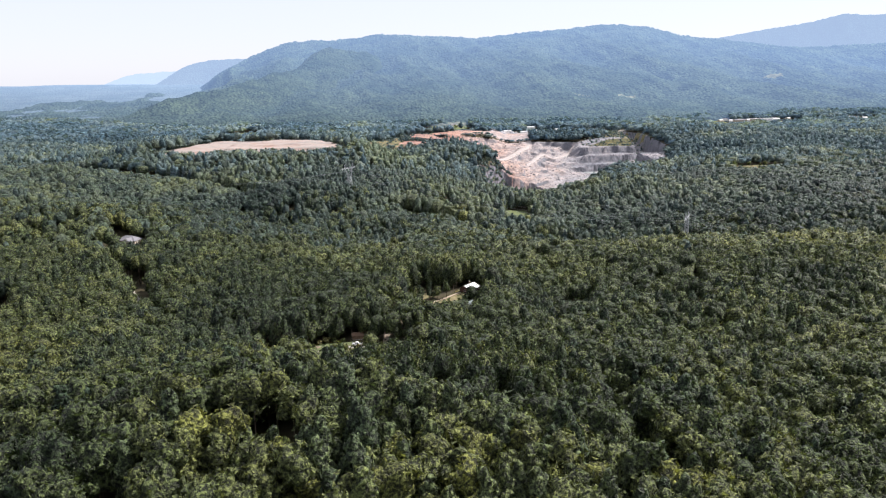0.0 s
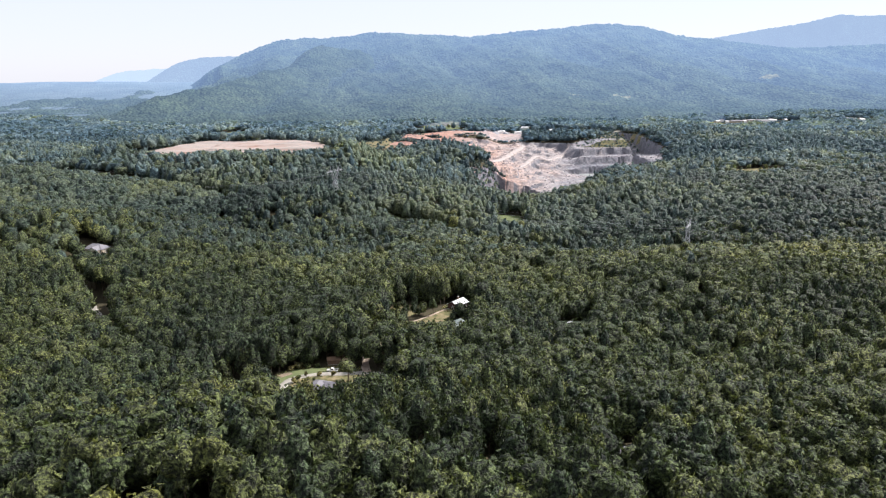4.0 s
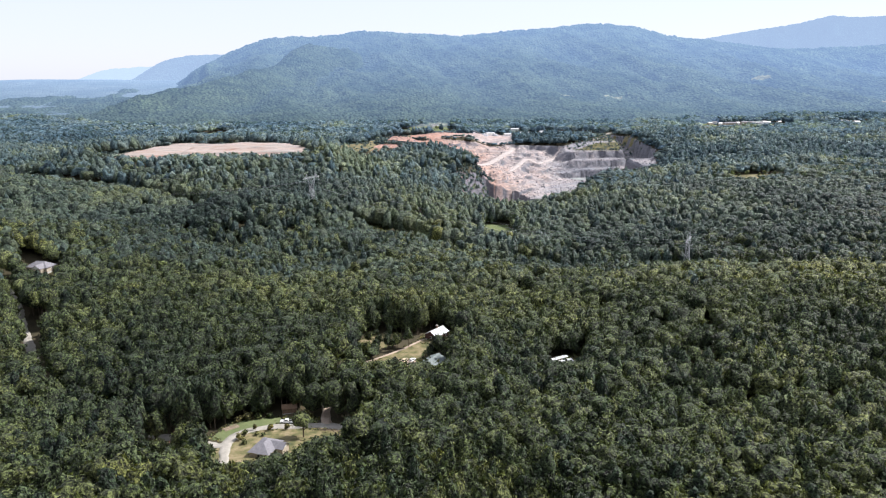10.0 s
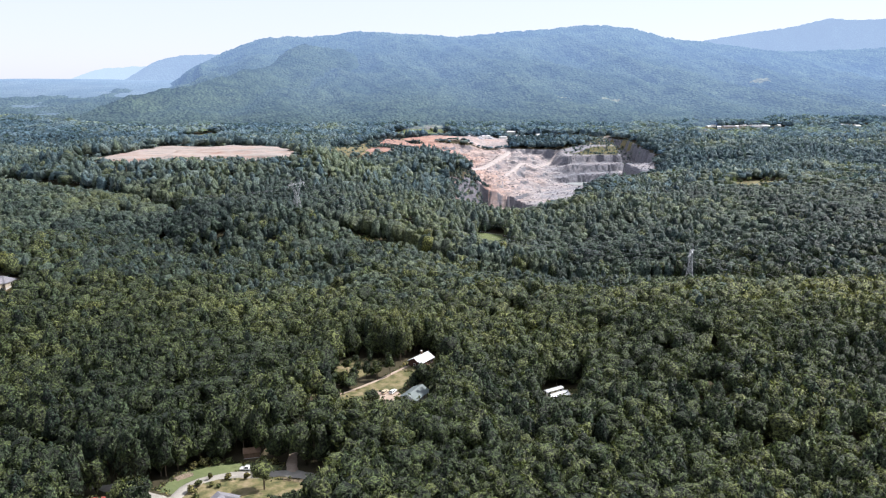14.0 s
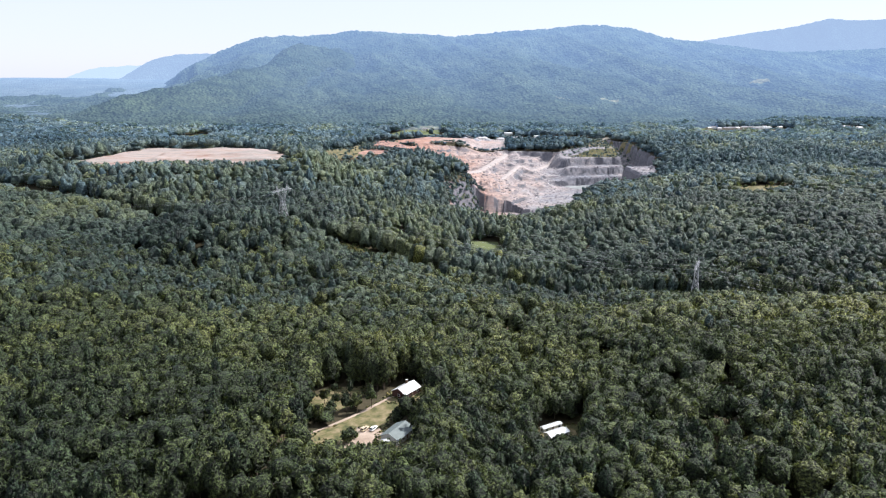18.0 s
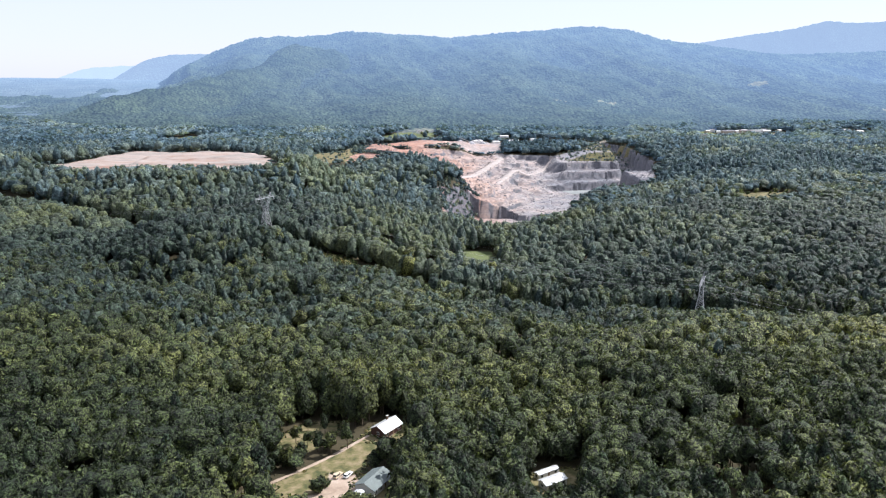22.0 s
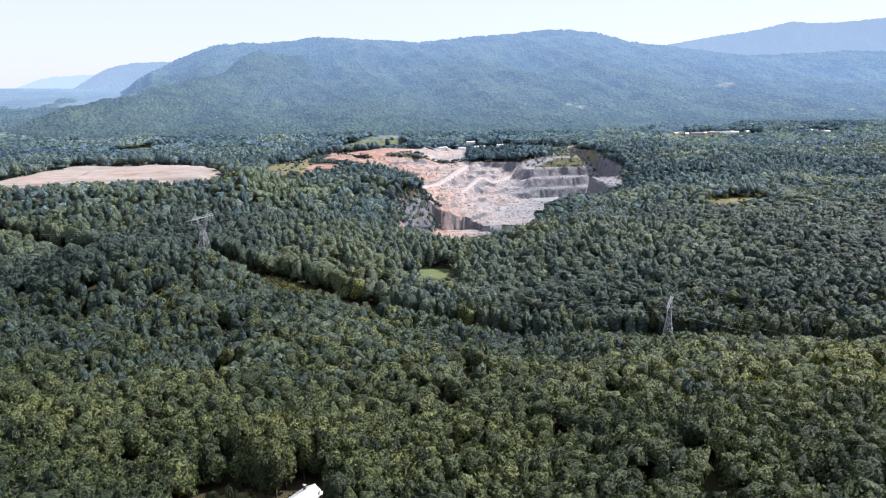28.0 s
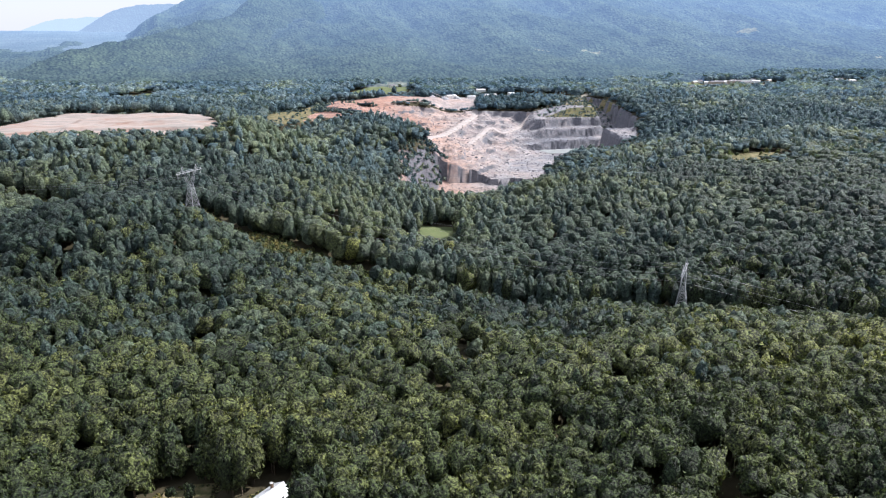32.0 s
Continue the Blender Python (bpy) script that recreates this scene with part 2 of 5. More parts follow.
def quarry_rock():
    """Tan and red soil to the west, blue-grey stone to the east, streaked and stained."""
    m, nt, b = material("quarry_rock", 0.95, 0.15)
    p = position(nt)
    sep = nt.nodes.new("ShaderNodeSeparateXYZ")
    nt.links.new(p, sep.inputs[0])
    mr = nt.nodes.new("ShaderNodeMapRange")
    mr.inputs["From Min"].default_value, mr.inputs["From Max"].default_value = 10, 330
    nt.links.new(sep.outputs["X"], mr.inputs["Value"])
    blot = noise_node(nt, 0.012, 6.0, 0.65, p)
    add = nt.nodes.new("ShaderNodeMath")
    add.operation = "MULTIPLY_ADD"
    add.inputs[1].default_value = 1.6
    nt.links.new(blot, add.inputs[0])
    off = nt.nodes.new("ShaderNodeMath")
    off.operation = "SUBTRACT"
    off.inputs[1].default_value = 0.8
    nt.links.new(mr.outputs[0], off.inputs[0])
    nt.links.new(off.outputs[0], add.inputs[2])
    c = ramp(nt, add.outputs[0], [(0.0, (0.31, 0.20, 0.165)), (0.16, (0.34, 0.255, 0.225)), (0.40, (0.315, 0.27, 0.26)), (0.75, (0.275, 0.266, 0.276)), (1.0, (0.20, 0.21, 0.24))])
    streak = noise_node(nt, 0.09, 8.0, 0.75, p)
    c = mix(nt, 1.0, c, ramp(nt, streak, [(0.36, (0.62, 0.61, 0.62)), (0.5, (1.04, 1.01, 0.98)), (0.62, (1.32, 1.27, 1.22))]), "MULTIPLY")
    beds = nt.nodes.new("ShaderNodeMapping")                        # thin beds, tilted to the east
    beds.inputs["Rotation"].default_value, beds.inputs["Scale"].default_value = (0.05, 0.16, 0.0), (0.018, 0.018, 0.26)
    nt.links.new(p, beds.inputs["Vector"])
    strata = noise_node(nt, 1.0, 6.0, 0.7, beds.outputs[0])
    c = mix(nt, 1.0, c, ramp(nt, strata, [(0.34, (0.70, 0.69, 0.71)), (0.48, (1.0, 1.0, 1.0)), (0.58, (1.10, 1.03, 0.98)), (0.68, (0.84, 0.78, 0.76))]), "MULTIPLY")
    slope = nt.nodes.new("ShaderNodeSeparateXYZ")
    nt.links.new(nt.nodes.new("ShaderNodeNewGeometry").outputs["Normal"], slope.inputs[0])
    # steep faces go dark blue-grey: their shade is put into the colour
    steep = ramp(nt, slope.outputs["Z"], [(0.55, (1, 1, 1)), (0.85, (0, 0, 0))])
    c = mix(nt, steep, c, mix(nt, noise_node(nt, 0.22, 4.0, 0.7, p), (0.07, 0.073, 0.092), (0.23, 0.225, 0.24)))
    nt.links.new(c, b.inputs["Base Color"])
    bump(nt, b, noise_node(nt, 0.16, 8.0, 0.75, p), 2.6, 0.9)
    return m


def pad_clay():
    m, nt, b = material("graded_clay", 0.95, 0.1)
    p = position(nt)
    streaks = nt.nodes.new("ShaderNodeMapping")
    streaks.inputs["Scale"].default_value = (0.35, 1.0, 1.0)
    nt.links.new(p, streaks.inputs["Vector"])
    n1, n2 = noise_node(nt, 0.022, 6.0, 0.75, streaks.outputs[0]), noise_node(nt, 0.12, 5.0, 0.7, streaks.outputs[0])
    c = ramp(nt, n1, [(0.34, (0.25, 0.14, 0.10)), (0.42, (0.29, 0.215, 0.18)), (0.50, (0.33, 0.28, 0.25)), (0.57, (0.25, 0.22, 0.20)), (0.66, (0.32, 0.285, 0.26))])
    c = mix(nt, 0.4, c, ramp(nt, n2, [(0.3, (0.3, 0.3, 0.3)), (0.7, (0.7, 0.7, 0.7))]), "OVERLAY")
    slope = nt.nodes.new("ShaderNodeSeparateXYZ")
    nt.links.new(nt.nodes.new("ShaderNodeNewGeometry").outputs["Normal"], slope.inputs[0])
    steep = ramp(nt, slope.outputs["Z"], [(0.86, (1, 1, 1)), (0.975, (0, 0, 0))])
    c = mix(nt, steep, c, mix(nt, n2, (0.19, 0.10, 0.07), (0.33, 0.22, 0.17)))
    nt.links.new(c, b.inputs["Base Color"])
    bump(nt, b, n2, 0.8, 0.6)
    return m


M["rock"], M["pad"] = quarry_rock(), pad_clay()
# the far land gives off pale blue light in place of haze
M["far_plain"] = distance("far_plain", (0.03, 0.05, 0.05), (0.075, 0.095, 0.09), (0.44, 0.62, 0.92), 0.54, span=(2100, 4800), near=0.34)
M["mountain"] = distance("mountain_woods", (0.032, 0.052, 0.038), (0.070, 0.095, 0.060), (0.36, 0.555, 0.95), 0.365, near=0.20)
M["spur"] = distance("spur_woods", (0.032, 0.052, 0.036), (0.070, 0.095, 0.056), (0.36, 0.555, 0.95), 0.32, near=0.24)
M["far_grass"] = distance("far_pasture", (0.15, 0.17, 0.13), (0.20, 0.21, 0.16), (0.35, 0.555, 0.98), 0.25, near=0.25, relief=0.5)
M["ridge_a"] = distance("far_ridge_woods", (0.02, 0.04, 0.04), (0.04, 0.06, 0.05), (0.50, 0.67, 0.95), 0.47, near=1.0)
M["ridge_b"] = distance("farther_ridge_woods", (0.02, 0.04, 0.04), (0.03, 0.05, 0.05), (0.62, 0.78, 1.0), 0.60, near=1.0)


# ---- ground ----
def lattice(ix, iy, seed):
    n = (ix * 374761393 + iy * 668265263 + seed * 974634777) & 0xFFFFFFFF
    n = ((n ^ (n >> 13)) * 1274126177) & 0xFFFFFFFF
    return ((n ^ (n >> 16)) & 0xFFFF) / 65535.0


def value_noise(x, y, seed=0):
    fx, fy = np.floor(x), np.floor(y)
    ix, iy = fx.astype(np.int64), fy.astype(np.int64)
    u, v = x - fx, y - fy
    u, v = u * u * (3 - 2 * u), v * v * (3 - 2 * v)
    a, b = lattice(ix, iy, seed), lattice(ix + 1, iy, seed)
    c, d = lattice(ix, iy + 1, seed), lattice(ix + 1, iy + 1, seed)
    return (a * (1 - u) + b * u) * (1 - v) + (c * (1 - u) + d * u) * v


def fbm(x, y, size, octaves=4, seed=0, gain=0.5):
    """About -1 to 1."""
    total, amp, norm = 0.0, 1.0, 0.0
    for k in range(octaves):
        total = total + amp * (2 * value_noise(x / size * 2 ** k, y / size * 2 ** k, seed + k) - 1)
        norm += amp
        amp *= gain
    return total / norm * 1.6


def ridged(x, y, size, octaves=4, seed=0):
    total, amp, norm = 0.0, 1.0, 0.0
    for k in range(octaves):
        total = total + amp * (1 - np.abs(2 * value_noise(x / size * 2 ** k, y / size * 2 ** k, seed + k) - 1))
        norm += amp
        amp *= 0.5
    return total / norm


def step(a, b, v):
    t = np.clip((v - a) / (b - a), 0, 1)
    return t * t * (3 - 2 * t)


def hill(x, y, cx, cy, rx, ry, h):
    return h * np.exp(-((x - cx) / rx) ** 2 - ((y - cy) / ry) ** 2)


def inside(x, y, poly):
    """Distance into a polygon: above zero inside, below outside."""
    best, odd = np.full(np.shape(x), 1e9), np.zeros(np.shape(x), bool)
    for (ax, ay), (bx, by) in zip(poly, poly[1:] + poly[:1]):
        dx, dy = bx - ax, by - ay
        t = np.clip(((x - ax) * dx + (y - ay) * dy) / (dx * dx + dy * dy), 0, 1)
        best = np.minimum(best, np.hypot(x - ax - t * dx, y - ay - t * dy))
        cross = (ay > y) != (by > y)
        odd ^= cross & (x < ax + (y - ay) * dx / (dy if dy else 1e-9))
    return np.where(odd, best, -best)


def beside(x, y, line):
    """Distance from a broken line."""
    best = np.full(np.shape(x), 1e9)
    for (ax, ay), (bx, by) in zip(line, line[1:]):
        dx, dy = bx - ax, by - ay
        t = np.clip(((x - ax) * dx + (y - ay) * dy) / (dx * dx + dy * dy), 0, 1)
        best = np.minimum(best, np.hypot(x - ax - t * dx, y - ay - t * dy))
    return best


PIT = [(56, 1030), (46, 1125), (86, 1248), (58, 1335), (5, 1385), (-60, 1425), (-62, 1475), (0, 1488), (90, 1540), (172, 1580), (250, 1598),
       (300, 1590), (350, 1650), (435, 1830), (462, 1820), (470, 1760), (455, 1600), (448, 1450), (405, 1325), (350, 1268), (296, 1215), (255, 1132), (205, 1032), (110, 1004)]
PAD = [(-440, 1115), (-405, 1092), (-318, 1062), (-250, 1085), (-175, 1090), (-150, 1078), (-140, 1120), (-178, 1200), (-205, 1262), (-298, 1284), (-400, 1300), (-415, 1215)]
PAD_TOP = [(-330, 1128), (-262, 1118), (-170, 1112), (-163, 1180), (-205, 1255), (-300, 1275), (-345, 1200)]
PAD_CAP = [(-300, 1165), (-210, 1158), (-200, 1225), (-290, 1255)]
SHELF = [(-130, 1250), (-60, 1310), (-10, 1370), (-60, 1425), (-64, 1478), (20, 1500), (95, 1560), (120, 1640), (40, 1650), (-60, 1560), (-140, 1380)]
YARD = [(40, 1640), (70, 1720), (180, 1860), (330, 1925), (420, 1900), (440, 1835), (420, 1830), (330, 1885), (232, 1820), (208, 1720), (192, 1602), (100, 1560)]
GRASS_BENCH = [(312, 1556), (400, 1548), (432, 1632), (370, 1622)]
MEADOW = [(70, 858), (98, 852), (112, 868), (102, 888), (76, 886)]
FIELD = [(415, 1045), (470, 1062), (515, 1095), (520, 1118), (470, 1105), (440, 1085), (418, 1068)]
PASTURE = [(-70, 1985), (-10, 1960), (66, 1985), (84, 2190), (46, 2200), (-24, 2100)]
HILL_FARMS = [[(520, 2890), (600, 2900), (605, 2940), (530, 2930)], [(1480, 3420), (1570, 3410), (1580, 3460), (1500, 3465)], [(1700, 2780), (1860, 2770), (1880, 2830), (1720, 2840)], [(690, 2900), (760, 2890), (770, 2930), (700, 2940)]]
FAR_MEADOW = [(-560, 1890), (-470, 1870), (-450, 1960), (-520, 1990)]
CAMPUS = [(560, 2070), (640, 2060), (665, 2125), (585, 2135)]
BALL_FIELD = [(800, 2240), (880, 2240), (890, 2340), (800, 2340)]
LAWN = [(-74, 346), (-66, 341), (-61, 352), (-50, 358), (-34, 358), (-34, 364), (-52, 366), (-68, 362)]
YARD_D = [(-66, 341), (-60, 351), (-46, 354), (-16, 351), (-13, 343), (-28, 338), (-40, 321), (-56, 313), (-67, 314), (-69, 330)]
DRY = [(-28, 424), (-12, 439), (6, 462), (10, 469), (17, 460), (12, 447), (8, 430), (10, 418), (-2, 413), (-18, 416)]
LOT = [(-3, 434), (8, 434), (10, 424), (6, 413), (-4, 414)]
GREEN_A = [(21, 458), (29, 462), (30, 478), (24, 480)]
YARD_C = [(72, 421), (90, 424), (96, 442), (86, 441), (72, 435)]
YARD_G = [(61, 256), (73, 254), (75, 266), (61, 268)]
YARD_A = [(8, 460), (24, 455), (31, 470), (22, 479), (10, 474)]
YARD_B = [(7, 413), (20, 411), (25, 428), (16, 436), (6, 427)]
YARD_F = [(-267, 568), (-244, 562), (-243, 588), (-267, 592)]
YARD_R = [(-95, 327), (-76, 327), (-76, 341), (-95, 343)]
LINE_L, LINE_R = (-108.0, 840.0), (229.0, 667.0)
CUT = [(-767, 1180), LINE_L, LINE_R, (893, 325)]
LANE = [(-330, 590), (-262, 545), (-214, 476), (-156, 392), (-112, 362), (-84, 346), (-67, 337), (-64.5, 343), (-60.5, 351), (-50, 355.7), (-41, 355.5), (-30, 356.5), (-14, 352),
        (16, 350), (48, 344), (112, 374), (190, 366), (300, 330)]
DRIVE = [(-29, 357), (-31, 368), (-31, 384), (-26, 402), (-14, 412), (0, 422)]
TRACK = [(-27, 425), (-13, 439), (-1, 452), (10, 465)]
CLIMB = [(186, 1625), (189, 1573), (155, 1474), (122, 1391), (101, 1361), (88, 1300), (88, 1250)]
CROSS = [(290, 1590), (275, 1567), (229, 1486), (209, 1501), (178, 1419), (161, 1375)]
GLADE = [(-29, 455), (-27, 470), (-22, 481), (-11, 487), (-4, 484), (-3, 472), (-8, 460), (-18, 449)]
HAUL = [(443, 1826), (470, 1900), (520, 2010), (560, 2100), (700, 2190), (900, 2180), (1300, 2240)]


TOWN = [(874, 2300, 30, 14), (893, 2312, 10, 12), (905, 2285, -15, 16), (920, 2262, 5, 34), (938, 2300, 12, 12), (948, 2270, 20, 15), (962, 2242, -8, 30), (978, 2290, 0, 13), (985, 2225, 15, 24),
        (1002, 2262, 12, 40), (1020, 2240, -10, 18), (1040, 2300, 0, 12), (1062, 2250, 25, 12), (1150, 2180, 0, 14), (1100, 2050, 40, 12), (1190, 2010, 10, 13), (1030, 1930, -20, 13), (960, 1890, 15, 12),
        (820, 2180, 0, 14), (775, 2205, 20, 12), (1236, 2246, 5, 30), (1262, 2262, 0, 24), (1290, 2240, 10, 16), (1330, 2300, -12, 16), (1390, 2250, 8, 20), (240, 1965, 0, 18), (34, 2078, 25, 14), (700, 1720, 12, 12), (640, 1560, -20, 12)]
TOWN = [(x, y, turn, L * 1.15) for x, y, turn, L in TOWN]


SWELLS = [  # broad rises and hollows of the wooded hills: place, height
    (-165, 150, 8), (-80, 150, 14), (5, 150, 9), (-45, 225, 12), (-80, 300, -5.5), (90, 600, 7.5), (260, 600, 7), (-215, 675, 2), (-45, 675, -11.5), (125, 675, -6.5), (295, 675, 6),
    (-250, 750, -8), (-165, 750, -10), (5, 750, -6), (90, 750, -7), (175, 750, -11.5), (260, 750, -5.5), (-385, 825, 6), (-45, 825, 11), (175, 900, 10)]


def ground_height(x, y):
    z = 4 + hill(x, y, -40, 300, 170, 150, 9) + hill(x, y, -280, 620, 170, 120, 19) + hill(x, y, -135, 760, 85, 62, 24)
    z = z + hill(x, y, 94, 870, 120, 110, -14) + hill(x, y, 310, 1235, 130, 105, -20) + hill(x, y, -10, 175, 220, 75, 13) + hill(x, y, 130, 1710, 130, 150, 9) + hill(x, y, 470, 1095, 140, 110, 9) + hill(x, y, 18, 470, 34, 24, 3.5) + hill(x, y, -640, 900, 220, 240, 16) + hill(x, y, 60, 560, 200, 70, -4)
    z = z + hill(x, y, 20, 1215, 62, 85, 22) + hill(x, y, 250, 640, 160, 60, -8) + hill(x, y, -60, 1080, 90, 90, -6) + hill(x, y, 130, 1000, 85, 75, -20) + hill(x, y, 200, 1020, 75, 55, -10)
    z = z + fbm(x, y, 170, 4, 3) * 3.5 * step(120, 500, y) + fbm(x, y, 40, 3, 9) * 0.5
    z = z + fbm(x, y, 150, 3, 13) * 6.5 * step(530, 640, y) * step(990, 900, y) + fbm(x, y, 190, 3, 15) * 7 * step(1130, 1260, y) * step(480, 580, x) + fbm(x, y, 280, 2, 17) * 15 * step(430, 620, x) * step(600, 900, y) * step(2400, 2000, y)
    north = (y - 838 + 0.515 * (x + 103)) * 0.889                 # the power line runs along the foot of the pine hill
    z = z - (5 + 5 * step(-60, 20, x)) * np.exp(-((north - 8) / 38) ** 2) * step(420, 300, x) + 9 * np.exp(-((north + 112) / 48) ** 2) * step(0, -90, x) + 6 * np.exp(-((north - 75) / 45) ** 2) * step(90, 0, x)
    z = z + hill(x, y, -150, 778, 60, 42, 12) + hill(x, y, -112, 836, 26, 22, 14) + hill(x, y, 229, 667, 45, 40, 5) + hill(x, y, 10, 1830, 95, 90, -7) + hill(x, y, 15, 2110, 120, 80, 6)
    for cx, cy, h in SWELLS:
        z = z + hill(x, y, cx, cy, 120, 120, h)
    pad = inside(x, y, PAD)
    swell = np.where(y < 1150, step(-190, 3, pad) ** 2.2, step(-60, 3, pad))
    z = z * (1 - swell) + (40.5 + fbm(x, y, 60, 3, 5) * 1.8 + 3.2 * step(-5, 6, inside(x, y, PAD_TOP) + fbm(x, y, 30, 3, 7) * 7) + 2.2 * step(-4, 5, inside(x, y, PAD_CAP) + fbm(x, y, 24, 3, 8) * 6)) * swell
    shelf = inside(x, y, SHELF)
    z = z * (1 - step(-46, 6, shelf)) + (27 + fbm(x, y, 50, 3, 6) * 2.0) * step(-46, 6, shelf)
    # the pit
    d = inside(x, y, PIT) + fbm(x, y, 22, 3, 11) * 5
    slope = -166.3 - 0.2214 * x + 0.1329 * y
    crag = (ridged(x, y, 60, 5, 21) - 0.6) * 22 + (ridged(x, y, 16, 3, 23) - 0.6) * 5
    lift = (slope + fbm(x, y, 130, 4, 25) * 24) / 11
    part_up = lift - np.floor(lift)
    bench = 11 * (np.floor(lift) + 0.5 * part_up + 0.5 * step(0.70, 0.94, part_up)) - fbm(x, y, 130, 4, 25) * 14 + crag * 0.10 * step(10, 60, d) + fbm(x + 0.6 * y, y, 15, 3, 27) * 1.6 * step(5, 30, d)
    low = -52 + fbm(x, y, 30, 3, 31) * 2 + step(1180, 1060, y) * 14
    edge = 1232 + fbm(x, y, 26, 4, 33) * 13 + np.abs(fbm(x, y, 9, 2, 34)) * 6 - 0.03 * (x - 150)
    west = step(112 - (1238 - y) * 0.25, 88 - (1238 - y) * 0.25, x + fbm(x, y, 18, 2, 35) * 4)
    ramp_z = -11 - 14 * step(1060, 1245, y)
    front = low * (1 - west) + ramp_z * west
    graded = step(13, 6, np.minimum(beside(x, y, CLIMB), beside(x, y, CROSS)))
    bench = bench * (1 - graded) + slope * graded
    bench = np.where(y < edge, front, np.maximum(bench, -44))
    # stepped faces on the east side
    east = step(268, 300, x + fbm(x, y, 20, 2, 41) * 6)
    yy = y + fbm(x, y, 24, 3, 43) * 5 - 0.22 * (x - 330)
    tiers = -45 + 15 * step(1468, 1472, yy) + 14 * step(1497, 1501, yy) + 14 * step(1530, 1534, yy) + 10 * step(1548, 1630, yy)
    tiers = tiers + 43 * step(372, 380, x) * step(1430, 1410, y) * step(1300, 1320, y)
    wall_pit = step(405, 411, x - 0.10 * (y - 1500)) * step(1462, 1470, y)
    tiers = tiers * (1 - wall_pit) + (-28 + 22 * step(1500, 1760, y)) * wall_pit
    bench = bench * (1 - east) + tiers * east
    m = step(0, np.where((x < 130) & (y < 1420), 42, 10), d)
    z = z * (1 - m) + bench * m
    rim = hill(x, y, 500, 1580, 70, 190, 12)
    z = z + rim * (1 - m)
    # distance
    z = z + step(2900, 4950, y) * (112 + step(1200, 3500, x) * 60)
    return z


def zones(x, y):
    """0 woods, 1 pad, 2 rock, 3 grass, 4 dry grass, 5 distance, 6 scrub, 7 dirt."""
    j = fbm(x, y, 9, 2, 51) * 2.0
    k = fbm(x, y, 30, 3, 53) * 6
    zone = np.zeros(np.shape(x), int)
    south = (838 - 0.515 * (x + 103)) - y
    zone[(beside(x, y, CUT) + k * 0.7 < np.where(x > 60, 9, np.where(x < -130, 7, 11))) | ((south > 0) & (south + k < 42 * step(-150, -110, x) * step(70, 20, x)))] = 6
    zone[inside(x, y, PAD) + k * 1.8 > 0] = 1
    zone[(inside(x, y, SHELF) + k > 0)] = 4
    zone[(inside(x, y, SHELF) + k > 0) & (x + fbm(x, y, 60, 3, 55) * 30 > -65)] = 2
    deep = inside(x, y, PIT)
    zone[deep + k * 0.6 > np.where((x < 130) & (y < 1345) & (y > 1060), 12 - 10 * step(1180, 1090, y), -1)] = 2
    zone[inside(x, y, YARD) + k > 0] = 2
    for p in (MEADOW, PASTURE, FAR_MEADOW, CAMPUS, BALL_FIELD):
        zone[inside(x, y, p) + k * 0.4 > 0] = 3
    zone[(inside(x, y, GRASS_BENCH) + k * 0.4 > 0)] = 6
    zone[(deep > -4) & (x > 300) & (y > 1640) & (fbm(x, y, 26, 3, 57) > -0.1)] = 4
    for p in (FIELD,):
        zone[inside(x, y, p) + k * 0.6 > 0] = 4
    for p in (LAWN, GREEN_A):
        zone[inside(x, y, p) + j * 0.4 > 0] = 3
    for p in (DRY, GLADE, YARD_A, YARD_B, YARD_C, YARD_D, YARD_F):
        zone[inside(x, y, p) + j * 0.4 > 0] = 4
    for p in (LOT, YARD_G, YARD_R):
        zone[inside(x, y, p) + j * 0.4 > 0] = 7
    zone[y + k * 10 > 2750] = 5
    return zone


def lines(*runs):
    out = []
    for a, b, s in runs:
        n = max(1, round((b - a) / s))
        out += [a + (b - a) * i / n for i in range(n)]
    return np.array(out + [runs[-1][1]], float)


def sheet(name, xs, ys, height, mats, zone=None):
    X, Y = np.meshgrid(xs, ys)
    Z = height(X, Y)
    nx, ny = len(xs), len(ys)
    v = np.stack([X, Y, Z], -1).reshape(-1, 3)
    i = (np.arange(ny - 1)[:, None] * nx + np.arange(nx - 1)[None, :]).ravel()
    quads = np.stack([i, i + 1, i + nx + 1, i + nx], -1)
    me = bpy.data.meshes.new(name)
    me.vertices.add(len(v))
    me.vertices.foreach_set("co", v.astype(np.float32).ravel())
    me.loops.add(quads.size)
    me.loops.foreach_set("vertex_index", quads.astype(np.int32).ravel())
    me.polygons.add(len(quads))
    me.polygons.foreach_set("loop_start", np.arange(0, quads.size, 4, dtype=np.int32))
    for m in mats:
        me.materials.append(m)
    if zone is not None:
        c = v[quads].mean(1)
        me.polygons.foreach_set("material_index", zone(c[:, 0], c[:, 1]).astype(np.int32))
    soft = np.ones(len(quads), bool)
    if zone is not None:
        soft = (zone(c[:, 0], c[:, 1]) != 2) | (lattice((c[:, 0] / 17).astype(np.int64), (c[:, 1] / 17).astype(np.int64), 5) < 0.6)
    me.polygons.foreach_set("use_smooth", soft)
    me.update(calc_edges=True)
    return new(name, me)


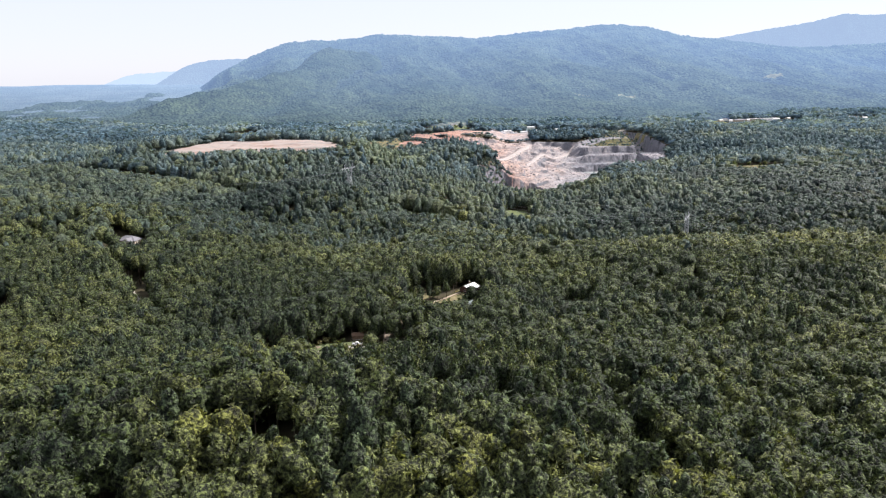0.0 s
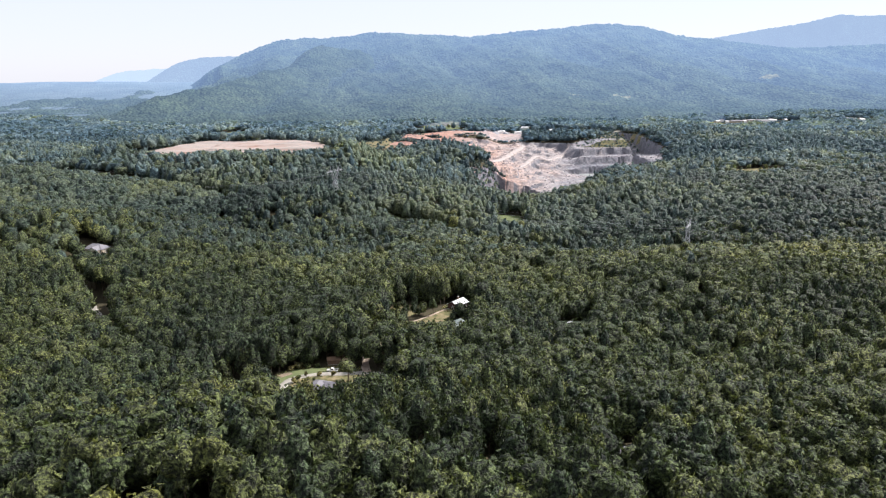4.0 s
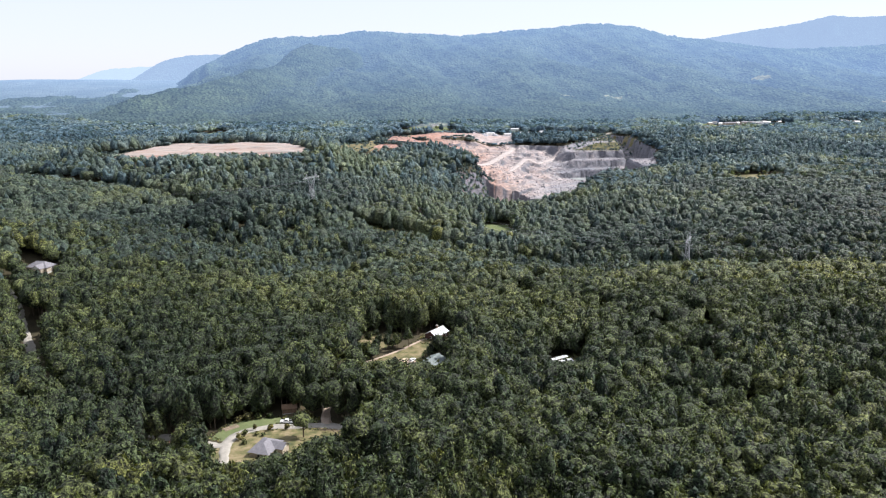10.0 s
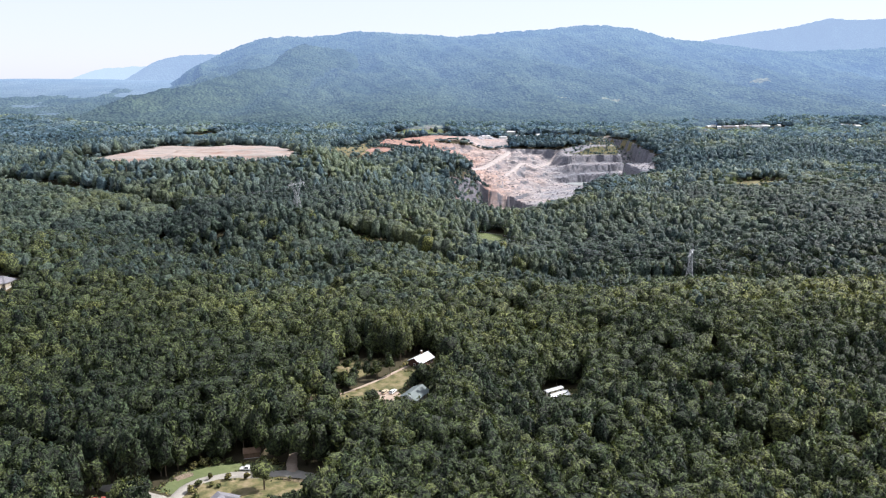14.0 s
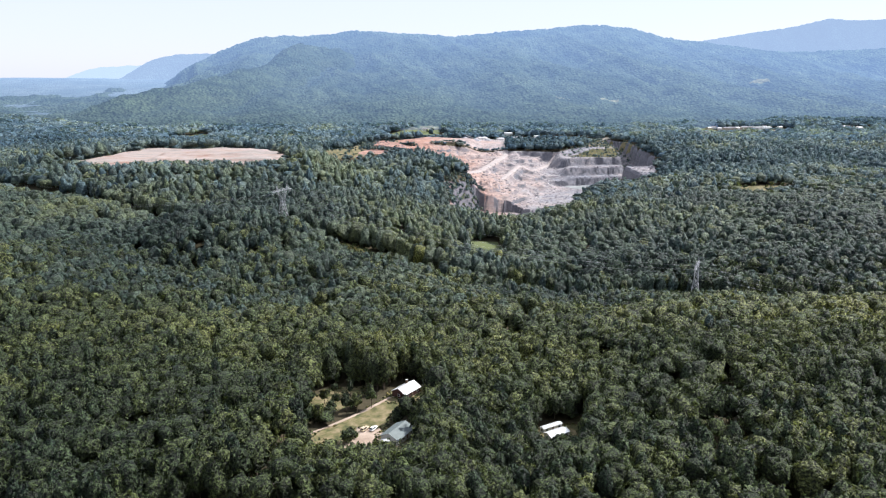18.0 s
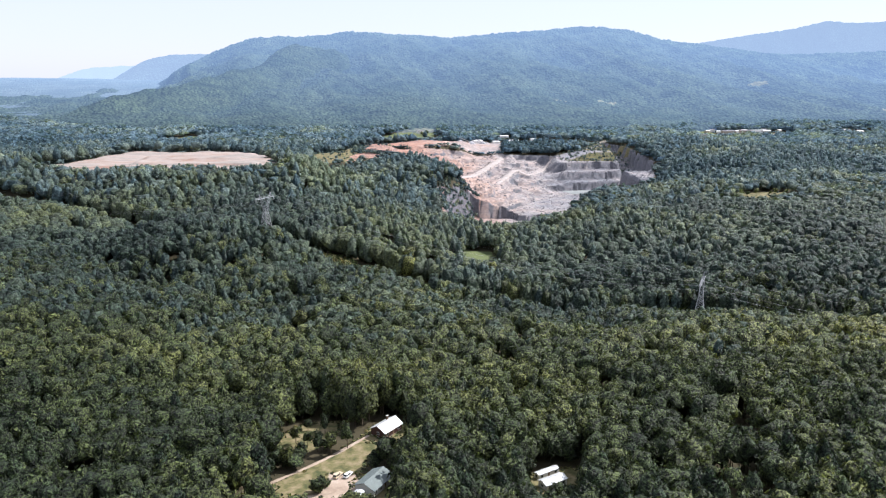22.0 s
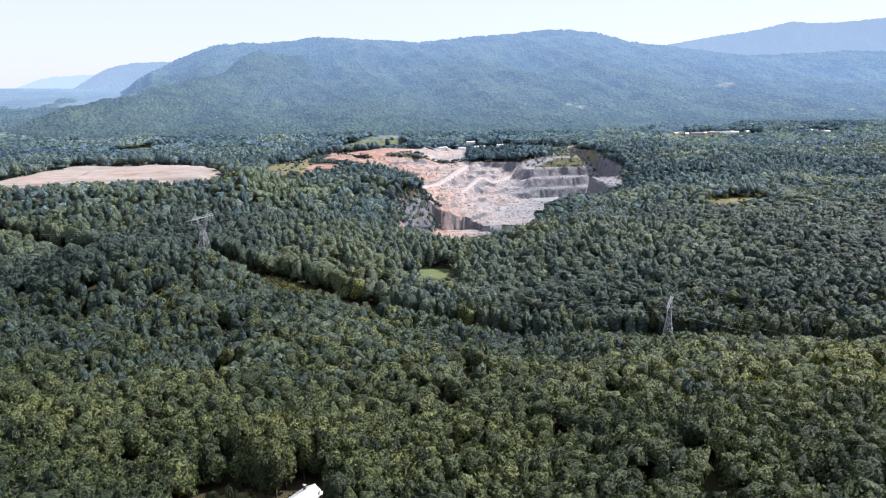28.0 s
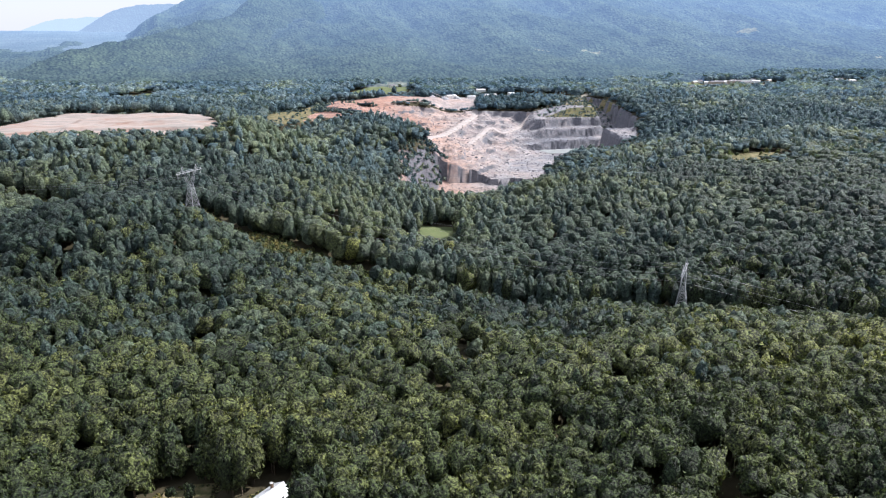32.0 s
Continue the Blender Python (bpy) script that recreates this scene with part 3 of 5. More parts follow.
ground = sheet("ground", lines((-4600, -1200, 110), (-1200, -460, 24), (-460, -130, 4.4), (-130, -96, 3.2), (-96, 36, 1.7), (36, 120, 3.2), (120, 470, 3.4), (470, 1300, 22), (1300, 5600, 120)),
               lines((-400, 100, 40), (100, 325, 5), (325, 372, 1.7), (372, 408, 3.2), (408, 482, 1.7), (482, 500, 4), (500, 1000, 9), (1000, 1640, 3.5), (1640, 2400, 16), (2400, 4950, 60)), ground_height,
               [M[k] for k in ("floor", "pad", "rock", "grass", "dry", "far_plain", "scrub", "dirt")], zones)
tagged(ground, "hilly ground under forest, with a pale quarry and clay pad", "ground", kind="structure")


# ---- mountains in the distance ----
def crest(points):
    px, pz = [p[0] for p in points], [p[1] for p in points]
    fx = np.linspace(px[0], px[-1], 400)
    fz = np.interp(fx, px, pz)
    k = np.hanning(21)
    fz = np.convolve(np.pad(fz, 10, mode="edge"), k / k.sum(), "valid")
    return lambda x: np.interp(x, fx, fz)


MAIN = crest([(-2100, -60), (-1500, 60), (-1230, 232), (-1000, 335), (-870, 352), (-620, 360), (-450, 376), (-390, 392), (-320, 384), (-130, 368), (210, 352), (520, 384), (760, 400), (960, 425), (1270, 404),
              (1520, 348), (1730, 330), (2150, 275), (2800, 300), (3600, 300)])
RIGHT = crest([(1300, 300), (1750, 350), (2140, 414), (2380, 446), (2600, 500), (2760, 488), (3000, 500), (3400, 540), (3900, 520)])
LEFT_A = crest([(-2700, 60), (-2250, 70), (-1850, 110), (-1640, 228), (-1480, 262), (-1200, 270), (-700, 258)])
LEFT_B = crest([(-3200, 70), (-2500, 80), (-2250, 112), (-2060, 178), (-1800, 196), (-1500, 194), (-1000, 190)])


def canopy(x, y):
    cx, cy = np.floor(x / 6.0).astype(np.int64), np.floor(y / 6.0).astype(np.int64)
    return fbm(x, y, 22, 2, 71) * 3 + (lattice(cx, cy, 75) - 0.5) * 7 + np.maximum(0, fbm(x, y, 60, 2, 73)) * 5


def foot_line(x):
    return 2020 + 290 * step(150, 1100, x) + 500 * step(-700, -1500, x)


def mountain_height(x, y):
    back = 4560 + fbm(x, 0 * x, 500, 3, 61) * 60
    t = np.clip((back - y) / (back - foot_line(x)), 0, 1)
    gully = (ridged(x + 0.25 * y, y * 0.35, 330, 4, 63) - 0.62) * 215 * np.sin(math.pi * np.clip(t * 1.05, 0, 1)) ** 0.8
    z = MAIN(x) * (1 - t) ** (1.7 + 0.7 * step(100, -500, x)) + gully * np.clip(1 - t * 0.7, 0, 1)
    z = np.where(y > back, MAIN(x) - (y - back) * 0.5, z)
    return z + canopy(x, y) + 8 - 60 * step(0.97, 1.0, t)


SPINE_Y, SPINE_X, SPINE_Z = (2060, 2350, 2500, 2700, 2950, 3200, 3500, 3780, 4010, 4300), (-900, -1010, -1040, -1050, -947, -835, -731, -640, -596, -560), (-12, -6, 14, 70, 122, 142, 190, 268, 318, 300)


def spur_height(x, y):
    # a shoulder that runs down towards the south-west
    t = np.clip((y - 2060) / 2000, 0, 1)
    cx = np.interp(y, SPINE_Y, SPINE_X)
    top = np.interp(y, SPINE_Y, SPINE_Z)
    side = np.where(x < cx, np.abs(x - cx) / (120 + 200 * t), np.abs(x - cx) / (420 + 380 * t))
    z = (top + 25) * np.exp(-side ** 1.5) - 25 - 30 * (side > 2.2)
    z = z + (ridged(x + 0.4 * y, y * 0.5, 260, 4, 67) - 0.6) * 70 * t
    z = np.where(y > 4060, z - (y - 4060) * 0.6, z)
    return z + canopy(x, y) - 22


def ridge_sheet(name, label, line, x0, x1, y0, depth, mat, rough=14):
    def height(x, y):
        t = np.clip((y0 + depth - y) / depth, 0, 1)
        return line(x) * (1 - t) ** 1.3 + (ridged(x, y, 300, 3, 81) - 0.6) * 30 * t + fbm(x, y, 18, 2, 83) * 3 - 15 * t
    ob = sheet(name, np.arange(x0, x1, rough), np.linspace(y0, y0 + depth, 26), height, [mat])
    return tagged(ob, label, "mountain", kind="structure")


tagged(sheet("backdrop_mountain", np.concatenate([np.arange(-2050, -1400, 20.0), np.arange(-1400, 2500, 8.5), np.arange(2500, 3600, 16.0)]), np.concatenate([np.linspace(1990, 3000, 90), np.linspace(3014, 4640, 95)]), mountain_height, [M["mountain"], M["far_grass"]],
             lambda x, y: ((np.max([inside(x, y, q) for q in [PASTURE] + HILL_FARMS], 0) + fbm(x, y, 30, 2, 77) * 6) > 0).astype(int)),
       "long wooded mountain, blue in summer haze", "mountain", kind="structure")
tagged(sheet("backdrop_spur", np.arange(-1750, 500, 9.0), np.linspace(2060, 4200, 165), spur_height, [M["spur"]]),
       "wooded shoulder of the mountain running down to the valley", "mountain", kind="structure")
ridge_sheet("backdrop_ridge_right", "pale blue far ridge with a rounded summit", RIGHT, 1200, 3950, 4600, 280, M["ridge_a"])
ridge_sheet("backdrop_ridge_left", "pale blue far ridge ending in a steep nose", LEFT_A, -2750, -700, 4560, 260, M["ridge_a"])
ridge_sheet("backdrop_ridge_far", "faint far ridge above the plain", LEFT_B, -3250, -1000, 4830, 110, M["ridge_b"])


# ---- woods ----
def ico(level):
    bm = bmesh.new()
    bmesh.ops.create_icosphere(bm, subdivisions=level, radius=1)
    v = np.array([p.co[:] for p in bm.verts])
    f = np.array([[p.index for p in q.verts] for q in bm.faces])
    bm.free()
    return v, f


rng = np.random.default_rng(7)


def crown_shape(kind, core, sprays, size, ruffle=0.5):
    """A crown of one by one by one: a lumpy heart and leaf sprays round its boughs. Base at z 0, top at 1, radius 1."""
    v, f = ico(core)
    lobes = 13 if kind == "leaf" else 12
    if kind == "leaf":
        a = rng.uniform(0, 2 * math.pi, lobes)
        h = np.linspace(0.25, 0.92, lobes) + rng.uniform(-0.05, 0.05, lobes)
        r = np.sqrt(np.clip(1 - ((h - 0.45) / 0.55) ** 2, 0.02, 1)) * 0.62
        c = np.stack([r * np.cos(a), r * np.sin(a), h], -1)
        lr = rng.uniform(0.28, 0.46, lobes)
        lz = lr * 0.5
    else:
        h = np.linspace(0.1, 0.97, lobes)
        a = np.arange(lobes) * 2.4 + rng.uniform(-0.3, 0.3, lobes)
        r = np.maximum(1.03 - h, 0) ** 0.6 * 0.62
        c = np.stack([r * np.cos(a), r * np.sin(a), h], -1)
        lr = 0.26 + (1 - h) * 0.22
        lz = lr * 0.30
    mid = np.array([0, 0, 0.5])
    reach = np.full(len(v), 0.5)
    scale = np.array([1, 1, 0.5])
    for k in range(lobes):                                       # the heart swells into each bough
        o = (c[k] - mid) / scale
        along = v @ o
        room = along ** 2 - (o @ o - (lr[k] * 0.95) ** 2)
        reach = np.maximum(reach, np.where((room > 0) & (along > 0), along + np.sqrt(np.maximum(room, 0)), 0))
    reach = np.clip(reach, 0.3, 1.15) * rng.uniform(0.9, 1.06, len(v))
    heart = v * reach[:, None] * scale + mid
    verts, faces = [heart], [f]
    n = len(heart)
    which = rng.integers(0, lobes, sprays)
    d = rng.normal(0, 1, (sprays, 3))
    d[:, 2] = np.abs(d[:, 2]) * 0.9 - 0.25
    d += c[which] * np.array([1.0, 1.0, 0.0]) * 0.8
    d /= np.linalg.norm(d, axis=1)[:, None]
    p = c[which] + d * rng.uniform(0.95, 1.25, (sprays, 1)) * np.stack([lr[which], lr[which], lz[which] * (1.0 if kind == "leaf" else 0.8)], -1)
    t = np.cross(d, rng.normal(0, 1, (sprays, 3)))
    t /= np.linalg.norm(t, axis=1)[:, None]
    nrm = d + rng.normal(0, ruffle, (sprays, 3))
    t = t - nrm * (t * nrm).sum(1)[:, None] / (nrm * nrm).sum(1)[:, None]
    t /= np.linalg.norm(t, axis=1)[:, None]
    b = np.cross(nrm / np.linalg.norm(nrm, axis=1)[:, None], t)
    s = size * rng.uniform(0.7, 1.4, sprays)[:, None]
    flat = np.array([1, 1, 0.5])
    tri = np.stack([p - t * s * 0.6 * flat - b * s * 0.45 * flat, p + t * s * 0.6 * flat - b * s * 0.35 * flat, p + b * s * 0.75 * flat], 1)
    verts.append(tri.reshape(-1, 3))
    faces.append(n + np.arange(sprays * 3).reshape(-1, 3))
    return np.concatenate(verts), np.concatenate(faces)


def mesh_of(name, v, f, mats, tone=None, smooth=True):
    me = bpy.data.meshes.new(name)
    me.vertices.add(len(v))
    me.vertices.foreach_set("co", np.ascontiguousarray(v, np.float32).ravel())
    me.loops.add(f.size)
    me.loops.foreach_set("vertex_index", np.ascontiguousarray(f, np.int32).ravel())
    me.polygons.add(len(f))
    me.polygons.foreach_set("loop_start", np.arange(0, f.size, 3, dtype=np.int32))
    for m in mats:
        me.materials.append(m)
    if tone is not None:
        me.attributes.new("tone", "FLOAT", "POINT").data.foreach_set("value", np.ascontiguousarray(tone, np.float32))
    if smooth:
        me.polygons.foreach_set("use_smooth", np.ones(len(f), bool))
    me.update(calc_edges=True)
    return me


def crowns(name, shapes, at, radius, height, mat, label, tone=None):
    """Many crowns as one mesh."""
    n = len(at)
    pick, turn = rng.integers(0, len(shapes), n), rng.uniform(0, 2 * math.pi, n)
    tone = rng.uniform(0, 1, n) if tone is None else tone
    vs, fs, ts, base = [], [], [], 0
    for k, (v, f) in enumerate(shapes):
        i = np.where(pick == k)[0]
        if not len(i):
            continue
        co, si = np.cos(turn[i])[:, None], np.sin(turn[i])[:, None]
        x = (v[None, :, 0] * co - v[None, :, 1] * si) * radius[i][:, None] + at[i, 0][:, None]
        y = (v[None, :, 0] * si + v[None, :, 1] * co) * radius[i][:, None] + at[i, 1][:, None]
        z = v[None, :, 2] * height[i][:, None] + at[i, 2][:, None]
        vs.append(np.stack([x, y, z], -1).reshape(-1, 3))
        fs.append((f[None] + (base + np.arange(len(i)) * len(v))[:, None, None]).reshape(-1, 3))
        ts.append(np.repeat(tone[i], len(v)))
        base += len(i) * len(v)
    ob = new(name, mesh_of(name, np.concatenate(vs), np.concatenate(fs), [mat], np.concatenate(ts)))
    return tagged(ob, label, "trees", kind="stuff")


def clear_of(x, y, margin=2.5):
    """True where a tree may stand."""
    ok = zones(x, y) == 0
    for p in (LAWN, GREEN_A, DRY, GLADE, YARD_A, YARD_B, YARD_C, YARD_D, LOT, YARD_G, YARD_F, YARD_R):
        ok &= inside(x, y, p) < -margin
    ok &= beside(x, y, LANE) > np.where(x < -76, 4.4, np.where(x > -8, 3.2, 5.8))
    ok &= beside(x, y, DRIVE) > 4.5
    ok &= beside(x, y, HAUL) > 9
    for bx, by, turn, L in TOWN:
        ok &= np.hypot(x - bx, y - by) > L * 0.6 + 4
    return ok


def stand(y0, y1, gap, left=0.65, right=0.74, side=48):
    """Jittered places between two lines of latitude, as wide as the view."""
    ys = np.arange(y0, y1, gap)
    xs = np.arange(-left * y1 - side, right * y1 + side, gap)
    X, Y = np.meshgrid(xs, ys)
    X = X + (np.arange(len(ys)) % 2)[:, None] * gap * 0.5
    X, Y = (X + rng.uniform(-0.42, 0.42, X.shape) * gap).ravel(), (Y + rng.uniform(-0.42, 0.42, Y.shape) * gap).ravel()
    keep = (X > -left * Y - side) & (X < right * Y + side)
    X, Y = X[keep], Y[keep]
    keep = clear_of(X, Y) & (Y < foot_line(X) + 130) & (fbm(X, Y, 15, 2, 105) < np.where(Y < 900, 0.71, 2.0))
    return X[keep], Y[keep]


def is_open(x, y):
    z = zones(x, y)
    return (z != 0) & (z != 5) & (z != 6)


def pine_share(x, y):
    share = 0.08 + 0.34 * step(0, 40, y - (838 - 0.515 * (x + 103)) - 15) * step(1330, 1250, y) * step(160, 60, x)
    return share + 0.28 * step(0.10, 0.45, fbm(x, y, 130, 3, 91))


def wood(name, y0, y1, gap, core, sprays, size, variety, label, trunks=False, side=48):
    x, y = stand(y0, y1, gap, side=side)
    skip = np.zeros(len(x), bool)
    if trunks:
        skip = (np.abs(x - 5) < 47) & (y > 206) & (y < 298)      # these stand as trees of their own
    single = np.stack([x[skip], y[skip]], -1)
    x, y = x[~skip], y[~skip]
    z = ground_height(x, y)
    pine = rng.uniform(0, 1, len(x)) < pine_share(x, y)
    tall = rng.uniform(15.5, 18.5, len(x)) + fbm(x, y, 60, 3, 93) * 3.2 + fbm(x, y, 18, 2, 94) * 2.0
    tall = tall + rng.uniform(-4.5, 3.0, len(x)) * step(310, 270, y)
    dense = pine & (pine_share(x, y) > 0.38)
    tall[pine] += 1.5
    tall[dense] += 2.5
    for s in (110, 80, 55, 42, 30, 22, 15, 9, 4) if y0 < 1700 else (140, 100, 70, 45, 22):   # lower growth along the south edge of the openings
        rise = np.where(y < 395, 0.43, np.where(y < 700, 0.34, np.where(y < 1700, np.where(x > 300, 0.12, 0.20), 0.05)))
        cap = np.where(y < 395, 2.0, np.where((y > 1000) & (y < 1700), 5.0, 3.0)) + rise * s + rng.uniform(-1, 1, len(x))
        cap = np.where(y < 700, np.maximum(cap + ground_height(x, y + s) - z, 2.5), cap)
        cap = np.where((x < -200) & (y > 700), np.maximum(cap, 7.5), cap)
        out = np.where(y < 395, (x - 10) / np.maximum(y - 50, 60), np.where(y < 700, (x - 25) / np.maximum(y - 140, 100), 0)) * s
        tall = np.where(is_open(x + out, y + s), np.minimum(tall, cap), tall)
    if y0 < 700:
        tall = np.where((beside(x, y + 10, LANE) < 8) & (x > -76) & (x < -8), np.minimum(tall, 11.0), tall)
    tall = np.where(((zones(x, y + 9) == 6) | (zones(x, y + 16) == 6)) & (y > 500), np.minimum(tall, 9.5), tall)
    tall = np.where(((zones(x, y - 9) == 6) | (zones(x, y - 16) == 6)) & (y > 500), np.maximum(tall, 22.0), tall)
    tall = np.where((is_open(x, y - 5) | is_open(x, y - 9)) & (y < 700), np.minimum(tall, 13.5), tall)
    low_view = (np.abs(x - 10) < 85) & (y > 1655) & (y < 2000)
    tall = np.where(low_view, np.minimum(tall, 4.0), tall)
    if y0 > 1600:
        for bx, by, turn, L in TOWN:
            ahead = (np.abs(x - bx) < L * 0.5 + 6) & (y < by + 12) & (y > by - 130)
            tall = np.where(ahead, np.minimum(tall, 3.0 + 0.03 * (by - y)), tall)
    rad = gap * rng.uniform(0.6, 1.08, len(x)) * np.clip(tall / 11, 0.78, 1.15)
    rad[pine] *= 0.82
    low = np.clip(tall - np.where(pine, 2.8, 2.1) * rad, 0.08 * tall, 0.7 * tall)
    hedge = is_open(x, y - 5) | is_open(x, y - 9) | is_open(x, y - 14) | is_open(x - 6, y - 4) | is_open(x + 6, y - 8) | (zones(x, y - 7) == 6) | (zones(x, y - 13) == 6)      # boughs reach the ground beside an opening
    low = np.where(hedge, 0.04 * tall, low)
    at = np.stack([x, y, z + low], -1)
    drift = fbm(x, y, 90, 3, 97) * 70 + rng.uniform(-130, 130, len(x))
    # lit look of three rises is put into their trees' tone; one patch darker
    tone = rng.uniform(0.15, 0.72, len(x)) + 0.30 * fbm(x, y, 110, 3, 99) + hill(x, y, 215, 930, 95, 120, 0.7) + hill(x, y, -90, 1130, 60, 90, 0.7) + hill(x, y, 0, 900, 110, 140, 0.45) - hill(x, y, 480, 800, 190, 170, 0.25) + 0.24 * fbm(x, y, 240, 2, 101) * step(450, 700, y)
    # each farther belt takes leaf colours with more haze painted in
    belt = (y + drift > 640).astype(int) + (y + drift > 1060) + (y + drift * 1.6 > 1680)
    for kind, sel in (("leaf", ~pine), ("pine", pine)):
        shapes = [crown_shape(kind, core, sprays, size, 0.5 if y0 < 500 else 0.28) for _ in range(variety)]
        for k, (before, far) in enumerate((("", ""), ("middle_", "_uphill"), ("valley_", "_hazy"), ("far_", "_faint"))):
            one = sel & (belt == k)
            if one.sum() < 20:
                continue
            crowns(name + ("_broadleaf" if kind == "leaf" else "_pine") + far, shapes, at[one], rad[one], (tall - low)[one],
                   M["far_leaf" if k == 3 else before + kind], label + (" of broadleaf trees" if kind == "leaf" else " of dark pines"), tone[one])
    if trunks:
        a = np.arange(3) * 2.1
        n = len(x)
        r = (0.13 + tall * 0.006)[:, None]
        ring = lambda k, h: np.stack([x[:, None] + np.cos(a) * r * k, y[:, None] + np.sin(a) * r * k, np.repeat((z + h)[:, None], 3, 1)], -1)
        v = np.concatenate([ring(1.2, -0.6), ring(0.6, tall * 0.6)], 1).reshape(-1, 3)
        t = np.array([[0, 1, 4], [0, 4, 3], [1, 2, 5], [1, 5, 4], [2, 0, 3], [2, 3, 5]])
        tagged(new(name + "_trunks", mesh_of(name + "_trunks", v, (t[None] + (np.arange(n) * 6)[:, None, None]).reshape(-1, 3), [M["bark"]])),
               "grey-brown trunks under the canopy", "trunks", kind="stuff")
    return single


lone = wood("near_wood", 105, 300, 5.6, 3, 150, 0.21, 9, "dense summer canopy", True)
wood("slope_wood", 300, 520, 5.6, 2, 90, 0.19, 10, "dense canopy on the slopes round the yards", True)
wood("rear_wood", -140, 105, 7.5, 1, 14, 0.4, 5, "canopy behind the start of the flight", False, 290)
wood("middle_wood", 520, 760, 6.4, 2, 24, 0.24, 10, "unbroken summer canopy")
wood("ridge_wood", 760, 1000, 7.6, 2, 8, 0.28, 9, "canopy over a wooded ridge")
wood("valley_wood", 1000, 1750, 9.8, 1, 4, 0.4, 8, "wooded hill and valley")
wood("distant_wood", 1750, 2750, 15.0, 1, 3, 0.7, 5, "distant valley woodland")


# ---- helpers for things ----
def part(name, bm, mat, parent, label="", smooth=False):
    me = bpy.data.meshes.new(name)
    bmesh.ops.recalc_face_normals(bm, faces=bm.faces)
    bm.to_mesh(me)
    bm.free()
    me.materials.append(mat)
    if smooth:
        me.polygons.foreach_set("use_smooth", np.ones(len(me.polygons), bool))
    ob = new(name, me)
    ob.parent = parent
    if label:
        tagged(ob, label)
    return ob


def thing(name, label, category, m, group=""):
    ob = new(name)
    ob.empty_display_size = 0.5
    ob.matrix_basis = m
    return tagged(ob, label, category, group)


def box(bm, cx, cy, cz, sx, sy, sz, rot=0.0, bevel=0.0):
    m = pose(cx, cy, cz, 0, 0, rot) @ Matrix.Diagonal((sx, sy, sz, 1))
    out = bmesh.ops.create_cube(bm, size=1, matrix=m)
    if bevel:
        edges = list({e for v in out["verts"] for e in v.link_edges})
        bmesh.ops.bevel(bm, geom=edges, offset=bevel, segments=1, affect="EDGES")
    return bm


def beam(bm, a, b, w, sides=4):
    """A straight member from a to b."""
    a, b = Vector(a), Vector(b)
    d = b - a
    q = d.to_track_quat("Z", "Y").to_matrix().to_4x4()
    m = Matrix.Translation((a + b) / 2) @ q
    bmesh.ops.create_cone(bm, cap_ends=True, segments=sides, radius1=w * 0.7, radius2=w * 0.7, depth=d.length, matrix=m)
    return bm


def solid(points, faces, thick=0.0):
    bm = bmesh.new()
    vs = [bm.verts.new(p) for p in points]
    for f in faces:
        bm.faces.new([vs[i] for i in f])
    if thick:
        bmesh.ops.recalc_face_normals(bm, faces=bm.faces)
        bmesh.ops.solidify(bm, geom=bm.faces[:], thickness=thick)
    return bm


def level(x, y):
    return float(ground_height(np.array([float(x)]), np.array([float(y)]))[0])


def seat(x, y, r=4.0):
    """The lowest ground under a footprint."""
    xs = np.array([x, x - r, x + r, x, x]); ys = np.array([y, y, y, y - r, y + r])
    return float(ground_height(xs, ys).min())


def window(parent, x, y, z, w, h, face):
    """A window in a wall; face is the direction it looks, in degrees."""
    bm = box(bmesh.new(), x, y, z, w + 0.24, 0.10, h + 0.24, face + 90)
    f = part("window", bm, M["white_wall"], parent)
    c = math.cos(radians(face)) * 0.045, math.sin(radians(face)) * 0.045
    part("pane", box(bmesh.new(), x + c[0], y + c[1], z, w, 0.06, h, face + 90), M["glass"], f)


def openings(h, L, W, wall_h, wall_mat_door="door", front=-1, base=0.4):
    n = max(2, round(L / 3.4))
    for i in range(n):
        x = -L / 2 + L * (i + 0.5) / n
        for side in (-1, 1):
            if i == n // 2 and side == front:
                d = part("door", box(bmesh.new(), x, side * (W / 2 + 0.03), base + 1.03, 0.95, 0.09, 2.06), M[wall_mat_door], h)
                part("handle", box(bmesh.new(), x + 0.36, side * (W / 2 + 0.1), base + 1.0, 0.05, 0.05, 0.12), M["steel"], d)
            else:
                window(h, x, side * (W / 2 + 0.03), base + 1.45, 1.1, 1.1, 90 * side)
    for side in (-1, 1):
        window(h, side * (L / 2 + 0.03), 0, base + 1.45, 1.0, 1.1, 90 - 90 * side)


def foundation(h, L, W, base):
    part("foundation", box(bmesh.new(), 0, 0, base / 2 - 0.9, L + 0.1, W + 0.1, base + 1.8), M["concrete"], h)


